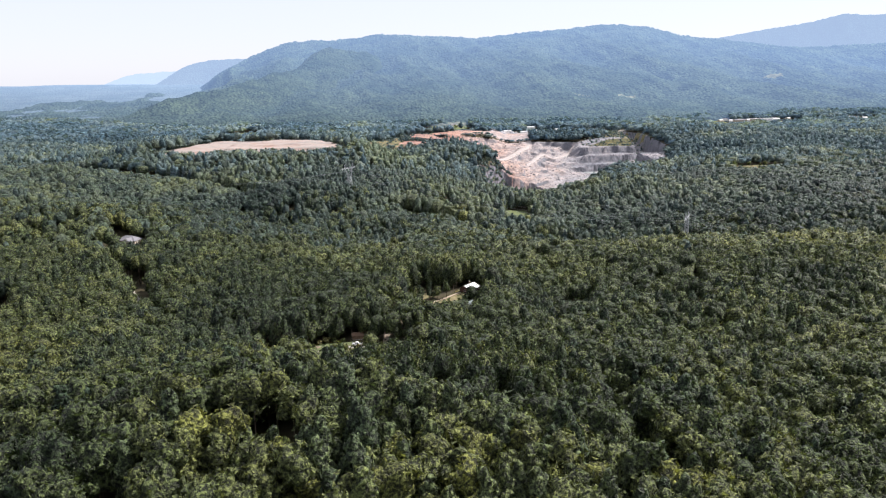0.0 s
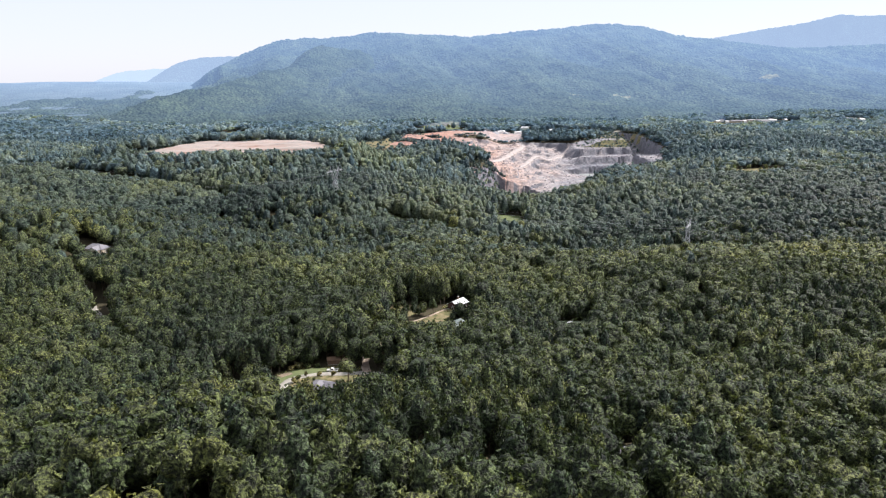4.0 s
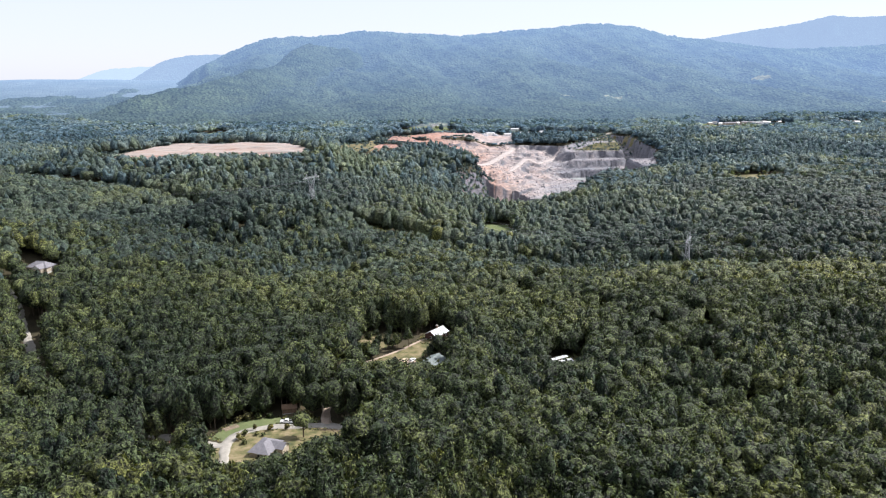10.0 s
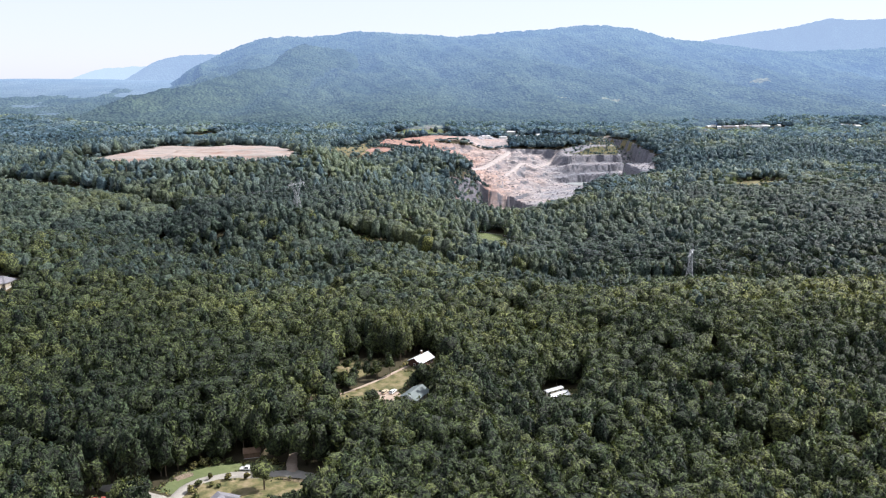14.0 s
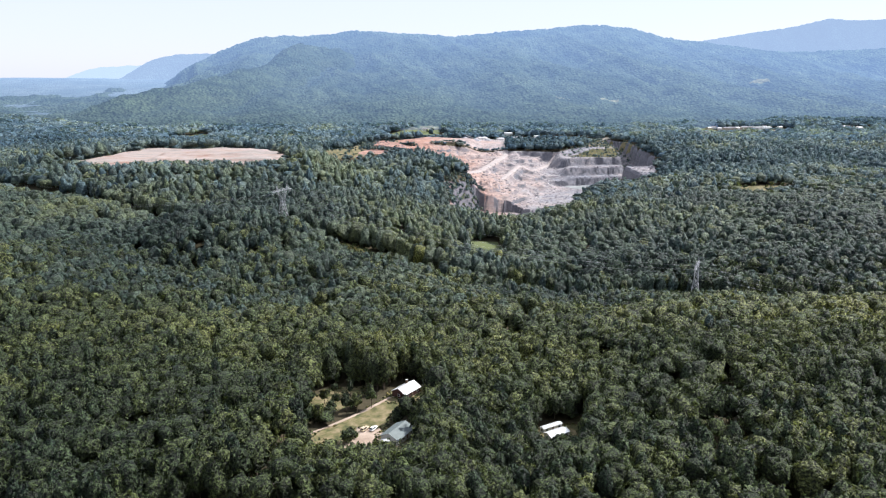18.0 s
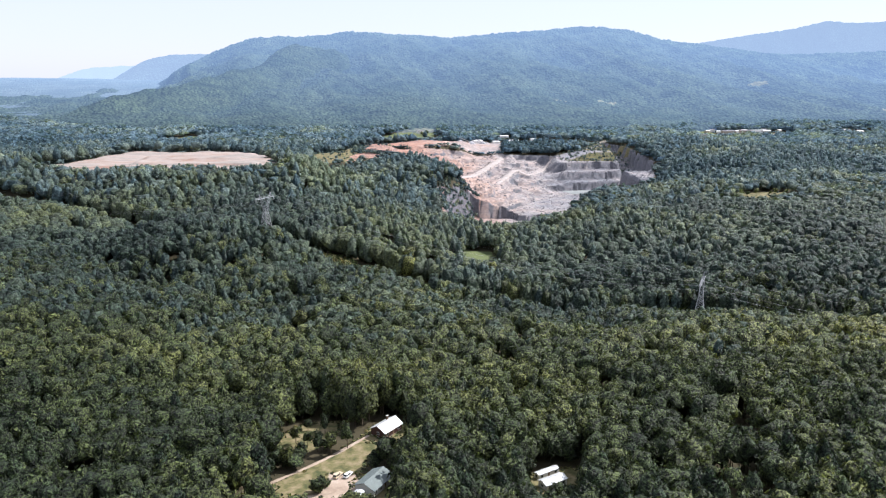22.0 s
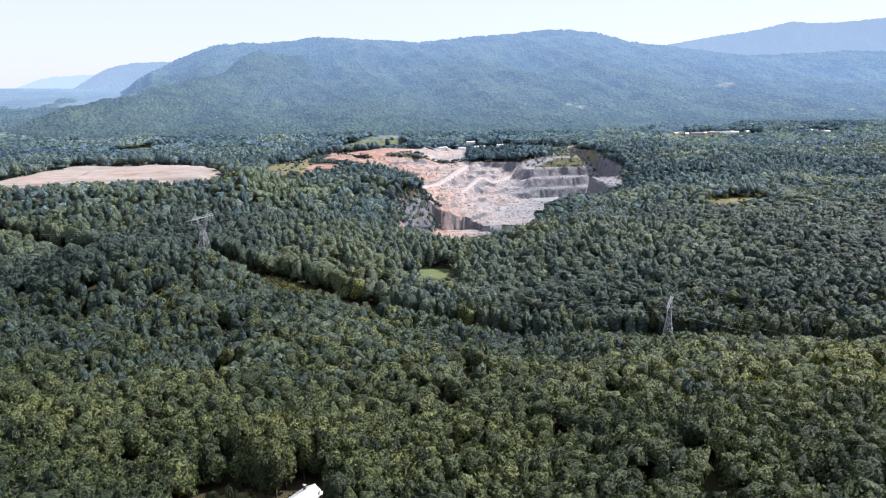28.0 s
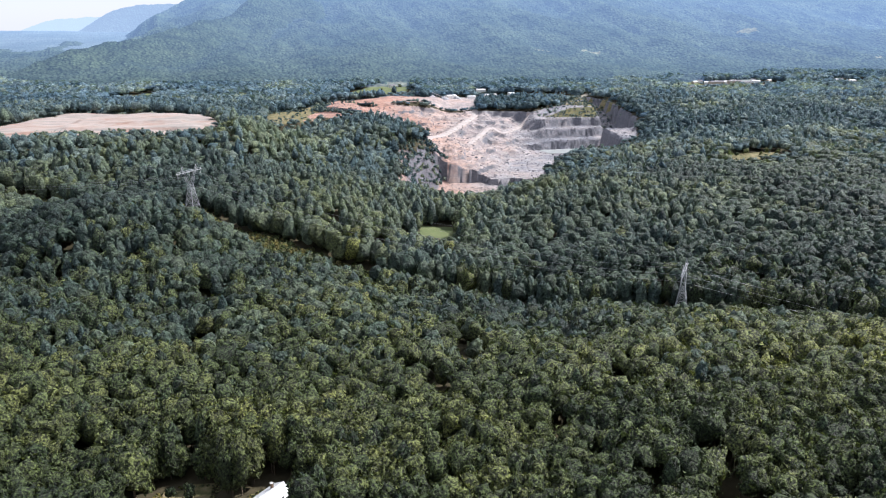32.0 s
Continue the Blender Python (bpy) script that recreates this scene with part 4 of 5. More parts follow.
def gable_house(name, label, category, x, y, turn, L, W, wall_h, rise, wall, roof, over=0.5, chimney=False, group="", detail=True, z=None):
    h = thing(name, label, category, pose(x, y, seat(x, y) if z is None else z, 0, 0, turn), group)
    b = 0.4
    foundation(h, L, W, b)
    a, c, t = L / 2, W / 2, b + wall_h
    pts = [(-a, -c, b), (a, -c, b), (a, c, b), (-a, c, b), (-a, -c, t), (a, -c, t), (a, c, t), (-a, c, t), (-a, 0, t + rise - 0.1), (a, 0, t + rise - 0.1)]
    part("wall", solid(pts, [(0, 1, 5, 4), (2, 3, 7, 6), (3, 0, 4, 8, 7), (1, 2, 6, 9, 5), (0, 3, 2, 1), (4, 5, 9, 8), (6, 7, 8, 9)]), M[wall], h)
    drop = rise / c * over
    for side in (-1, 1):
        q = [(-a - over, 0, t + rise), (a + over, 0, t + rise), (a + over, side * (c + over), t - drop), (-a - over, side * (c + over), t - drop)]
        part("roof_slope", solid(q, [(0, 1, 2, 3)], 0.14), M[roof], h)
    part("ridge_cap", beam(bmesh.new(), (-a - over, 0, t + rise + 0.03), (a + over, 0, t + rise + 0.03), 0.16, 6), M[roof], h)
    if detail:
        openings(h, L, W, wall_h)
    if chimney:
        ch = part("chimney", box(bmesh.new(), a * 0.4, c * 0.35, t + rise, 0.8, 0.8, 2.2, 0, 0.04), M["brown_wall"], h)
        part("chimney_cap", box(bmesh.new(), a * 0.4, c * 0.35, t + rise + 1.15, 1.0, 1.0, 0.12), M["concrete"], ch)
    return h


def hip_house(name, label, category, x, y, turn, L, W, wall_h, rise, wall, roof, over=0.6, wing=0.0):
    h = thing(name, label, category, pose(x, y, seat(x, y), 0, 0, turn))
    b = 0.4
    foundation(h, L, W, b)
    t = b + wall_h
    part("wall", box(bmesh.new(), 0, 0, b + wall_h / 2, L, W, wall_h), M[wall], h)

    def hip(cx, cy, L, W, rise):
        a, c, r = L / 2 + over, W / 2 + over, max(0.05, (L - W) / 2)
        pts = [(cx - a, cy - c, t), (cx + a, cy - c, t), (cx + a, cy + c, t), (cx - a, cy + c, t), (cx - r, cy, t + rise), (cx + r, cy, t + rise)]
        return solid(pts, [(0, 1, 5, 4), (2, 3, 4, 5), (3, 0, 4), (1, 2, 5), (0, 3, 2, 1)])
    part("roof", hip(0, 0, L, W, rise), M[roof], h)
    if wing:
        part("wing_wall", box(bmesh.new(), L * 0.18, -W / 2 - wing / 2, b + wall_h / 2, L * 0.45, wing, wall_h - 0.05), M[wall], h)
        w = L * 0.45 / 2 + 0.4
        y0, y1, cx = -W / 2 - wing - 0.5, 0.0, L * 0.18
        for side in (-1, 1):
            q = [(cx, y0, t + rise * 0.72), (cx, y1, t + rise * 0.72), (cx + side * w, y1, t - 0.05), (cx + side * w, y0, t - 0.05)]
            part("wing_roof_slope", solid(q, [(0, 1, 2, 3)], 0.14), M[roof], h)
        g = [(cx - w + 0.4, y0 + 0.5, t - 0.06), (cx + w - 0.4, y0 + 0.5, t - 0.06), (cx, y0 + 0.5, t + rise * 0.62)]
        part("gable", solid(g, [(0, 1, 2)], 0.1), M["white_wall"], h)
    openings(h, L, W, wall_h)
    return h


def shelter(name, label, x, y, turn, L, W, height, roof):
    """An open carport on posts."""
    h = thing(name, label, "carport", pose(x, y, seat(x, y, 2), 0, 0, turn))
    for sx in (-1, 1):
        for sy in (-1, 1):
            part("post", box(bmesh.new(), sx * (L / 2 - 0.2), sy * (W / 2 - 0.15), height / 2 - 0.3, 0.14, 0.14, height + 0.6), M["wood"], h)
    for sy in (-1, 1):
        q = [(-L / 2, 0, height + 0.5), (L / 2, 0, height + 0.5), (L / 2, sy * W / 2, height), (-L / 2, sy * W / 2, height)]
        part("roof_slope", solid(q, [(0, 1, 2, 3)], 0.08), M[roof], h)
    return h


def wheel(parent, x, y, r=0.37):
    bm = bmesh.new()
    bmesh.ops.create_cone(bm, cap_ends=True, segments=14, radius1=r, radius2=r, depth=0.26, matrix=pose(x, y, r, 90))
    w = part("wheel", bm, M["rubber"], parent)
    bm = bmesh.new()
    bmesh.ops.create_cone(bm, cap_ends=True, segments=10, radius1=r * 0.6, radius2=r * 0.55, depth=0.29, matrix=pose(x, y, r, 90))
    part("rim", bm, M["steel"], w)


def lights(parent, L, W, z):
    for sy in (-1, 1):
        part("headlight", box(bmesh.new(), L / 2 - 0.02, sy * (W / 2 - 0.25), z, 0.08, 0.34, 0.18), M["white_wall"], parent)
        part("tail_light", box(bmesh.new(), -L / 2 + 0.02, sy * (W / 2 - 0.15), z, 0.08, 0.16, 0.26), M["red_roof"], parent)


def pickup(label, x, y, turn, paint):
    h = thing("pickup_truck", label, "pickup truck", pose(x, y, level(x, y) + 0.05, 0, 0, turn))
    part("body", box(bmesh.new(), 0, 0, 0.72, 5.4, 1.9, 0.62, 0, 0.12), M[paint], h)
    c = solid([(-0.75, -0.88, 1.0), (1.25, -0.88, 1.0), (1.25, 0.88, 1.0), (-0.75, 0.88, 1.0), (-0.55, -0.74, 1.78), (0.65, -0.74, 1.78), (0.65, 0.74, 1.78), (-0.55, 0.74, 1.78)],
              [(0, 1, 5, 4), (1, 2, 6, 5), (2, 3, 7, 6), (3, 0, 4, 7), (4, 5, 6, 7), (0, 3, 2, 1)])
    part("cab", c, M[paint], h)
    part("windscreen", solid([(1.2, -0.76, 1.12), (1.2, 0.76, 1.12), (0.74, 0.66, 1.7), (0.74, -0.66, 1.7)], [(0, 1, 2, 3)], 0.05), M["glass"], h)
    for s in (-1, 1):
        part("side_window", solid([(-0.6, s * 0.885, 1.15), (1.0, s * 0.885, 1.15), (0.6, s * 0.79, 1.65), (-0.5, s * 0.79, 1.65)], [(0, 1, 2, 3)], 0.04), M["glass"], h)
    part("cargo_bed", box(bmesh.new(), -1.75, 0, 1.045, 1.75, 1.55, 0.06), M["rubber"], h)
    for s in (-1, 1):
        part("bed_side", box(bmesh.new(), -1.75, s * 0.86, 1.12, 1.85, 0.12, 0.2), M[paint], h)
    part("tailgate", box(bmesh.new(), -2.66, 0, 1.12, 0.08, 1.7, 0.2), M[paint], h)
    part("bumper", box(bmesh.new(), 2.7, 0, 0.55, 0.14, 1.8, 0.2, 0, 0.03), M["steel"], h)
    for sx in (-1.65, 1.75):
        for sy in (-0.86, 0.86):
            wheel(h, sx, sy)
    lights(h, 5.4, 1.9, 0.85)
    return h


def wagon(label, x, y, turn, paint):
    h = thing("car", label, "car", pose(x, y, level(x, y) + 0.05, 0, 0, turn))
    part("body", box(bmesh.new(), 0, 0, 0.66, 4.7, 1.85, 0.6, 0, 0.14), M[paint], h)
    c = solid([(-2.1, -0.84, 0.94), (1.1, -0.84, 0.94), (1.1, 0.84, 0.94), (-2.1, 0.84, 0.94), (-1.75, -0.68, 1.62), (0.35, -0.68, 1.62), (0.35, 0.68, 1.62), (-1.75, 0.68, 1.62)],
              [(0, 1, 5, 4), (1, 2, 6, 5), (2, 3, 7, 6), (3, 0, 4, 7), (4, 5, 6, 7), (0, 3, 2, 1)])
    part("cabin", c, M[paint], h)
    part("windscreen", solid([(1.04, -0.7, 1.02), (1.04, 0.7, 1.02), (0.46, 0.6, 1.56), (0.46, -0.6, 1.56)], [(0, 1, 2, 3)], 0.05), M["glass"], h)
    part("rear_window", solid([(-2.07, -0.7, 1.05), (-2.07, 0.7, 1.05), (-1.82, 0.6, 1.54), (-1.82, -0.6, 1.54)], [(0, 1, 2, 3)], 0.05), M["glass"], h)
    for s in (-1, 1):
        part("side_window", solid([(-1.85, s * 0.84, 1.05), (0.8, s * 0.84, 1.05), (0.3, s * 0.72, 1.54), (-1.65, s * 0.72, 1.54)], [(0, 1, 2, 3)], 0.04), M["glass"], h)
    for sx in (-1.4, 1.45):
        for sy in (-0.82, 0.82):
            wheel(h, sx, sy, 0.34)
    lights(h, 4.7, 1.85, 0.75)
    return h


def way(name, label, line, width, mat, lift=0.16):
    """A road laid along a smoothed line, with shoulders that go into the ground."""
    pts = [Vector((*p, 0)) for p in line]
    fine = []
    for i in range(len(pts) - 1):
        p0, p1, p2, p3 = pts[max(i - 1, 0)], pts[i], pts[i + 1], pts[min(i + 2, len(pts) - 1)]
        n = max(2, int((p2 - p1).length / 2.5))
        for k in range(n):
            t = k / n
            fine.append(0.5 * ((2 * p1) + (p2 - p0) * t + (2 * p0 - 5 * p1 + 4 * p2 - p3) * t * t + (3 * p1 - p0 - 3 * p2 + p3) * t ** 3))
    fine.append(pts[-1])
    bm = bmesh.new()
    rows = []
    for i, p in enumerate(fine):
        d = (fine[min(i + 1, len(fine) - 1)] - fine[max(i - 1, 0)]).normalized()
        s = Vector((-d.y, d.x, 0))
        w = width * (0.5 + 0.06 * math.sin(i * 0.9) + 0.05 * math.sin(i * 2.3))
        for k, dz in ((-1.25, -0.7), (-1.0, lift), (-0.35, lift + 0.05), (0.35, lift + 0.05), (1.0, lift), (1.25, -0.7)):
            q = p + s * (w * k)
            rows.append((q.x, q.y, dz))
    r = np.array(rows)
    r[:, 2] += ground_height(r[:, 0], r[:, 1])
    vs = [bm.verts.new(q) for q in r]
    rows = [vs[i:i + 6] for i in range(0, len(vs), 6)]
    for a, b in zip(rows, rows[1:]):
        for k in range(5):
            bm.faces.new((a[k], a[k + 1], b[k + 1], b[k]))
    ob = part(name, bm, mat, None, "", True)
    return tagged(ob, label, "road", kind="structure")


# ---- roads ----
way("road_lane", "pale gravel lane winding between the trees", LANE, 4.6, M["gravel"])
way("road_spur", "pale gravel spur running past the house", [(-65, 340), (-63.5, 331), (-61, 321), (-60, 311)], 3.6, M["gravel"])
way("road_drive", "pale dirt drive climbing through the woods", DRIVE, 3.6, M["dirt"])
way("road_track", "bare dirt track over dry grass", TRACK, 1.5, M["dirt"])
way("road_climb", "pale dust road climbing the quarry benches", CLIMB, 8, M["haul"], 0.5)
way("road_cross", "pale road crossing the quarry", CROSS, 6, M["haul"], 0.5)
way("road_haul", "pale haul road leading out of the quarry", HAUL, 12, M["gravel"], 0.5)

# ---- homesteads ----
gable_house("barn_house", "dark red house with a white metal roof beside a clearing", "house", 17.3, 468.0, 53, 11.0, 7.6, 3.0, 2.0, "red_wall", "white_roof", 0.6, True)
gable_house("grey_house", "house with a grey-green metal roof beside a dirt lot", "house", 14.6, 424.2, 60, 12.0, 8.0, 2.8, 1.9, "white_wall", "grey_roof", 0.6)
shelter("carport", "small pale carport at the end of the house", 9.2, 415.6, 60, 5.0, 3.6, 2.3, "white_roof")
gable_house("mobile_home", "long white mobile home among trees", "mobile home", 81.2, 428.2, 30, 10.0, 4.6, 2.6, 0.9, "white_wall", "white_roof", 0.3)
gable_house("trailer", "narrow white trailer beside the mobile home", "trailer", 80.2, 435.6, 30, 10.0, 2.6, 2.4, 0.4, "white_wall", "white_roof", 0.15)
hip_house("hip_house", "house with a grey shingle hip roof inside a curved drive", "house", -47.5, 329.0, 72, 10.5, 7.6, 2.7, 2.3, "tan_wall", "shingle", 0.6, 3.2)
hip_house("ridge_house", "large pale-roofed house alone on a wooded rise", "house", -255.5, 578.0, -12, 16.0, 10.0, 3.0, 3.4, "tan_wall", "shingle", 0.7, 4.0)
hip_house("small_house", "small house with a pale shingle hip roof among tall trees", "house", 66.0, 262.0, 20, 7.6, 6.2, 2.6, 2.0, "white_wall", "shingle", 0.5)
gable_house("red_roofed_house", "low house with a faded red metal roof", "house", -84.5, 334.0, 8, 13.0, 6.5, 2.5, 1.5, "white_wall", "red_roof", 0.4)
gable_house("shed", "brown wooden shed in the shade of trees", "shed", -46.8, 371.0, 12, 6.0, 3.8, 2.2, 1.1, "brown_wall", "brown_wall", 0.3, detail=False)
pickup("white pickup truck parked on the lawn", -45.8, 359.6, 174, "car_white")
wagon("tan car parked on the dirt lot", 0.6, 431.6, 62, "car_tan")
wagon("white car parked on the dirt lot", 4.4, 431.8, 62, "car_white")


def fence(x0, y0, x1, y1):
    n = 10
    h = thing("rail_fence", "weathered wooden rail fence beside the lane", "fence", pose(x0, y0, level(x0, y0)))
    dx, dy = x1 - x0, y1 - y0
    turn = math.degrees(math.atan2(dy, dx))
    z0 = level(x0, y0)
    for i in range(n):
        t = i / (n - 1)
        part("post", box(bmesh.new(), dx * t, dy * t, level(x0 + dx * t, y0 + dy * t) - z0 + 0.45, 0.16, 0.16, 1.5, turn), M["wood"], h)
    for zz in (0.4, 0.75, 1.05):
        for i in range(n - 1):
            a, b = i / (n - 1), (i + 1) / (n - 1)
            p = (dx * a, dy * a, level(x0 + dx * a, y0 + dy * a) - z0 + zz)
            q = (dx * b, dy * b, level(x0 + dx * b, y0 + dy * b) - z0 + zz)
            part("rail", beam(bmesh.new(), p, q, 0.09), M["wood"], h)


fence(-31.0, 350.6, -14.0, 347.0)


def log_pile(x, y, turn):
    h = thing("log_pile", "pale cut poles lying in the grass", "log pile", pose(x, y, level(x, y), 0, 0, turn))
    for i in range(7):
        o = rng.uniform(-0.5, 0.5)
        part("log", beam(bmesh.new(), (-3 + o, i * 0.45 - 1.5, 0.22), (3 + o, i * 0.45 - 1.3 + rng.uniform(-0.3, 0.3), 0.26), 0.2, 7), M["wood"], h)


log_pile(-67.5, 355.0, 38)


def utility_pole(x, y, turn):
    h = thing("utility_pole", "grey wooden utility pole with a crossarm", "utility pole", pose(x, y, level(x, y), 0, 0, turn))
    part("pole", beam(bmesh.new(), (0, 0, -0.5), (0, 0, 10.5), 0.2, 8), M["wood"], h)
    arm = part("crossarm", box(bmesh.new(), 0, 0, 9.9, 0.14, 2.4, 0.16), M["wood"], h)
    for s in (-1.05, 0.35, 1.05):
        part("insulator", beam(bmesh.new(), (0, s, 9.95), (0, s, 10.3), 0.08, 6), M["white_wall"], arm)
    part("transformer", beam(bmesh.new(), (0.35, 0, 8.2), (0.35, 0, 9.2), 0.32, 10), M["steel"], h)
    return h


def wire(name, label, a, b, sag, r):
    c = bpy.data.curves.new(name, "CURVE")
    c.dimensions, c.bevel_depth, c.bevel_resolution = "3D", r, 0
    sp = c.splines.new("POLY")
    sp.points.add(16)
    for i in range(17):
        t = i / 16
        p = Vector(a).lerp(Vector(b), t)
        sp.points[i].co = (p.x, p.y, p.z - sag * 4 * t * (1 - t), 1)
    c.materials.append(M["wire"])
    return tagged(new(name, c), label, "cable")


P1, P2 = (-61.0, 374.5), (-30.0, 400.0)
utility_pole(*P1, 40)
utility_pole(*P2, 40)
for s in (-1.05, 0.35, 1.05):
    o = Vector((-math.sin(radians(40)) * s, math.cos(radians(40)) * s, 10.25))
    wire("service_wire", "thin overhead wire between two poles", Vector((*P1, level(*P1))) + o, Vector((*P2, level(*P2))) + o, 1.0, 0.035)


# ---- power line ----
def pylon(x, y, z, turn):
    """A lattice tower with a wide bridge; the bridge lies along its y."""
    h = thing("transmission_pylon", "grey steel lattice pylon over the forest", "pylon", pose(x, y, z, 0, 0, turn), "pylons of the power line")
    B, Wst, zw, zb, zt = 4.6, 1.5, 21.0, 32.0, 37.0
    level_at = lambda zz: B + (Wst - B) * zz / zw
    for sx in (-1, 1):
        for sy in (-1, 1):
            part("leg", beam(bmesh.new(), (sx * B, sy * B, -2.0), (sx * Wst, sy * Wst, zw), 0.30), M["steel"], h)
    zs = [0, 5.5, 10.5, 14.5, 18, 21]
    for z0, z1 in zip(zs, zs[1:]):
        a, b = level_at(z0), level_at(z1)
        for k in range(4):
            co, si = round(math.cos(k * math.pi / 2)), round(math.sin(k * math.pi / 2))
            rot = lambda px, py: (px * co - py * si, px * si + py * co)
            part("brace", beam(bmesh.new(), (*rot(a, -a), z0), (*rot(b, b), z1), 0.15), M["steel"], h)
            part("brace", beam(bmesh.new(), (*rot(a, a), z0), (*rot(b, -b), z1), 0.15), M["steel"], h)
            part("brace", beam(bmesh.new(), (*rot(b, -b), z1), (*rot(b, b), z1), 0.15), M["steel"], h)
    for sy in (-1, 1):
        for sx in (-1, 1):
            part("fork", beam(bmesh.new(), (sx * Wst, sy * Wst, zw), (sx * 0.7, sy * 6.5, zb), 0.24), M["steel"], h)
            part("fork", beam(bmesh.new(), (sx * Wst, sy * 0.2, zw), (sx * 0.7, sy * 5.2, zb), 0.18), M["steel"], h)
            part("peak", beam(bmesh.new(), (sx * 0.7, sy * 6.5, zb), (0, sy * 7.5, zt), 0.2), M["steel"], h)
            part("peak", beam(bmesh.new(), (sx * 0.7, sy * 9.0, zb + 1), (0, sy * 7.5, zt), 0.16), M["steel"], h)
        for k in range(4):
            t0, t1 = k / 4, (k + 1) / 4
            y0, y1 = sy * (Wst + 5.0 * t0), sy * (Wst + 5.0 * t1)
            part("brace", beam(bmesh.new(), (1.5 - 0.8 * t0, y0, zw + 11 * t0), (-1.5 + 0.8 * t1, y1, zw + 11 * t1), 0.13), M["steel"], h)
    arm = part("bridge", beam(beam(bmesh.new(), (-0.7, -14, zb), (-0.7, 14, zb), 0.18), (0.7, -14, zb), (0.7, 14, zb), 0.18), M["steel"], h)
    part("bridge_top", beam(bmesh.new(), (0, -13.5, zb + 1.3), (0, 13.5, zb + 1.3), 0.15), M["steel"], h)
    for i in range(14):
        y0 = -14 + 2 * i
        part("lacing", beam(bmesh.new(), (-0.7, y0, zb), (0.7, y0 + 2, zb), 0.12), M["steel"], arm)
        part("lacing", beam(bmesh.new(), (0.7, y0, zb), (0, y0 + 1, zb + 1.3), 0.12), M["steel"], arm)
    for yy in (-12.5, 0, 12.5):
        part("insulator", beam(bmesh.new(), (0, yy, zb), (0, yy, zb - 3.2), 0.16, 6), M["white_wall"], h)
    return h


ALONG = math.degrees(math.atan2(LINE_R[1] - LINE_L[1], LINE_R[0] - LINE_L[0]))
ZL, ZR = level(*LINE_L), level(*LINE_R)
pylon(*LINE_L, ZL, ALONG)
pylon(*LINE_R, ZR, ALONG)
side = Vector((-math.sin(radians(ALONG)), math.cos(radians(ALONG)), 0))
ends = [Vector((-767, 1180, 12)), Vector((*LINE_L, ZL)), Vector((*LINE_R, ZR)), Vector((893, 325, 8))]
for off, up, r, sag in ((-12.5, 28.6, 0.055, 13), (0, 28.6, 0.055, 13), (12.5, 28.6, 0.055, 13), (-7.5, 37.0, 0.03, 9), (7.5, 37.0, 0.03, 9)):
    for a, b in zip(ends, ends[1:]):
        o = side * off + Vector((0, 0, up))
        k = (b - a).length / 370
        wire("power_cable", "long sagging power cable over the forest", a + o, b + o, sag * min(k, 1.6) ** 2, r)


# ---- shrubs and young trees ----
def shrub(x, y, r, h, kind="bush", label="round green shrub by the drive", sprays=120):
    v, f = crown_shape("leaf" if kind != "pine" else "pine", 2, sprays, 0.34)
    t = thing("shrub", label, "shrub", pose(x, y, level(x, y), 0, 0, rng.uniform(0, 360)))
    c = new("crown", mesh_of("crown", v * np.array([r, r, h]) + np.array([0, 0, 0.1]), f, [M[kind]], np.full(len(v), rng.uniform(0.2, 0.9))))
    c.parent = t
    part("stem", beam(bmesh.new(), (0, 0, -0.3), (0, 0, h * 0.5), 0.12, 5), M["bark"], t)


for x, y, r, hh in ((-59.5, 346.8, 1.5, 2.2), (-57.0, 352.2, 0.8, 2.6), (-50.8, 351.8, 1.2, 2.2), (-44.2, 352.2, 1.2, 2.4), (-60.6, 342.6, 1.7, 2.4), (-55.0, 347.0, 1.1, 1.4), (-52.5, 345.8, 0.9, 1.2),
                    (-58.0, 338.0, 1.3, 1.7), (-20.5, 341.0, 1.2, 1.4), (-25.5, 338.0, 1.0, 1.6), (-6.0, 420.0, 2.6, 3.4), (-3.5, 424.0, 1.8, 2.6), (-66.0, 361.5, 1.8, 2.2), (-62.5, 363.8, 2.2, 3.0), (-58.5, 365.0, 1.8, 2.2), (-54.0, 365.8, 1.6, 1.8), (-41.0, 365.0, 1.8, 2.4), (-37.0, 364.0, 1.6, 2.0)):
    shrub(x, y, r, hh)
for x, y, r, hh in ((430, 1062, 3.5, 6), (446, 1078, 2.6, 5), (462, 1090, 3.4, 7), (474, 1079, 2.2, 5), (490, 1098, 3.0, 7), (500, 1092, 2.4, 5), (508, 1104, 3.0, 6), (40, 2040, 6, 9), (52, 2070, 5, 8), (10, 2010, 5, 8)):
    shrub(x, y, r, hh, "leaf", "dark young tree standing alone in a pale field", 60)


def scatter(name, poly_ok, x0, x1, y0, y1, gap, kind, r0, r1, h0, h1, label, chance=1.0, sprays=14):
    xs, ys = np.meshgrid(np.arange(x0, x1, gap), np.arange(y0, y1, gap))
    xs = (xs + rng.uniform(-0.5, 0.5, xs.shape) * gap).ravel()
    ys = (ys + rng.uniform(-0.5, 0.5, ys.shape) * gap).ravel()
    ok = poly_ok(xs, ys) & (rng.uniform(0, 1, xs.shape) < chance)
    xs, ys = xs[ok], ys[ok]
    at = np.stack([xs, ys, ground_height(xs, ys) - 0.2], -1)
    r = rng.uniform(r0, r1, len(xs))
    shapes = [crown_shape("leaf", 1, sprays, 0.5) for _ in range(4)]
    crowns(name, shapes, at, r, rng.uniform(h0, h1, len(xs)), M[kind], label)


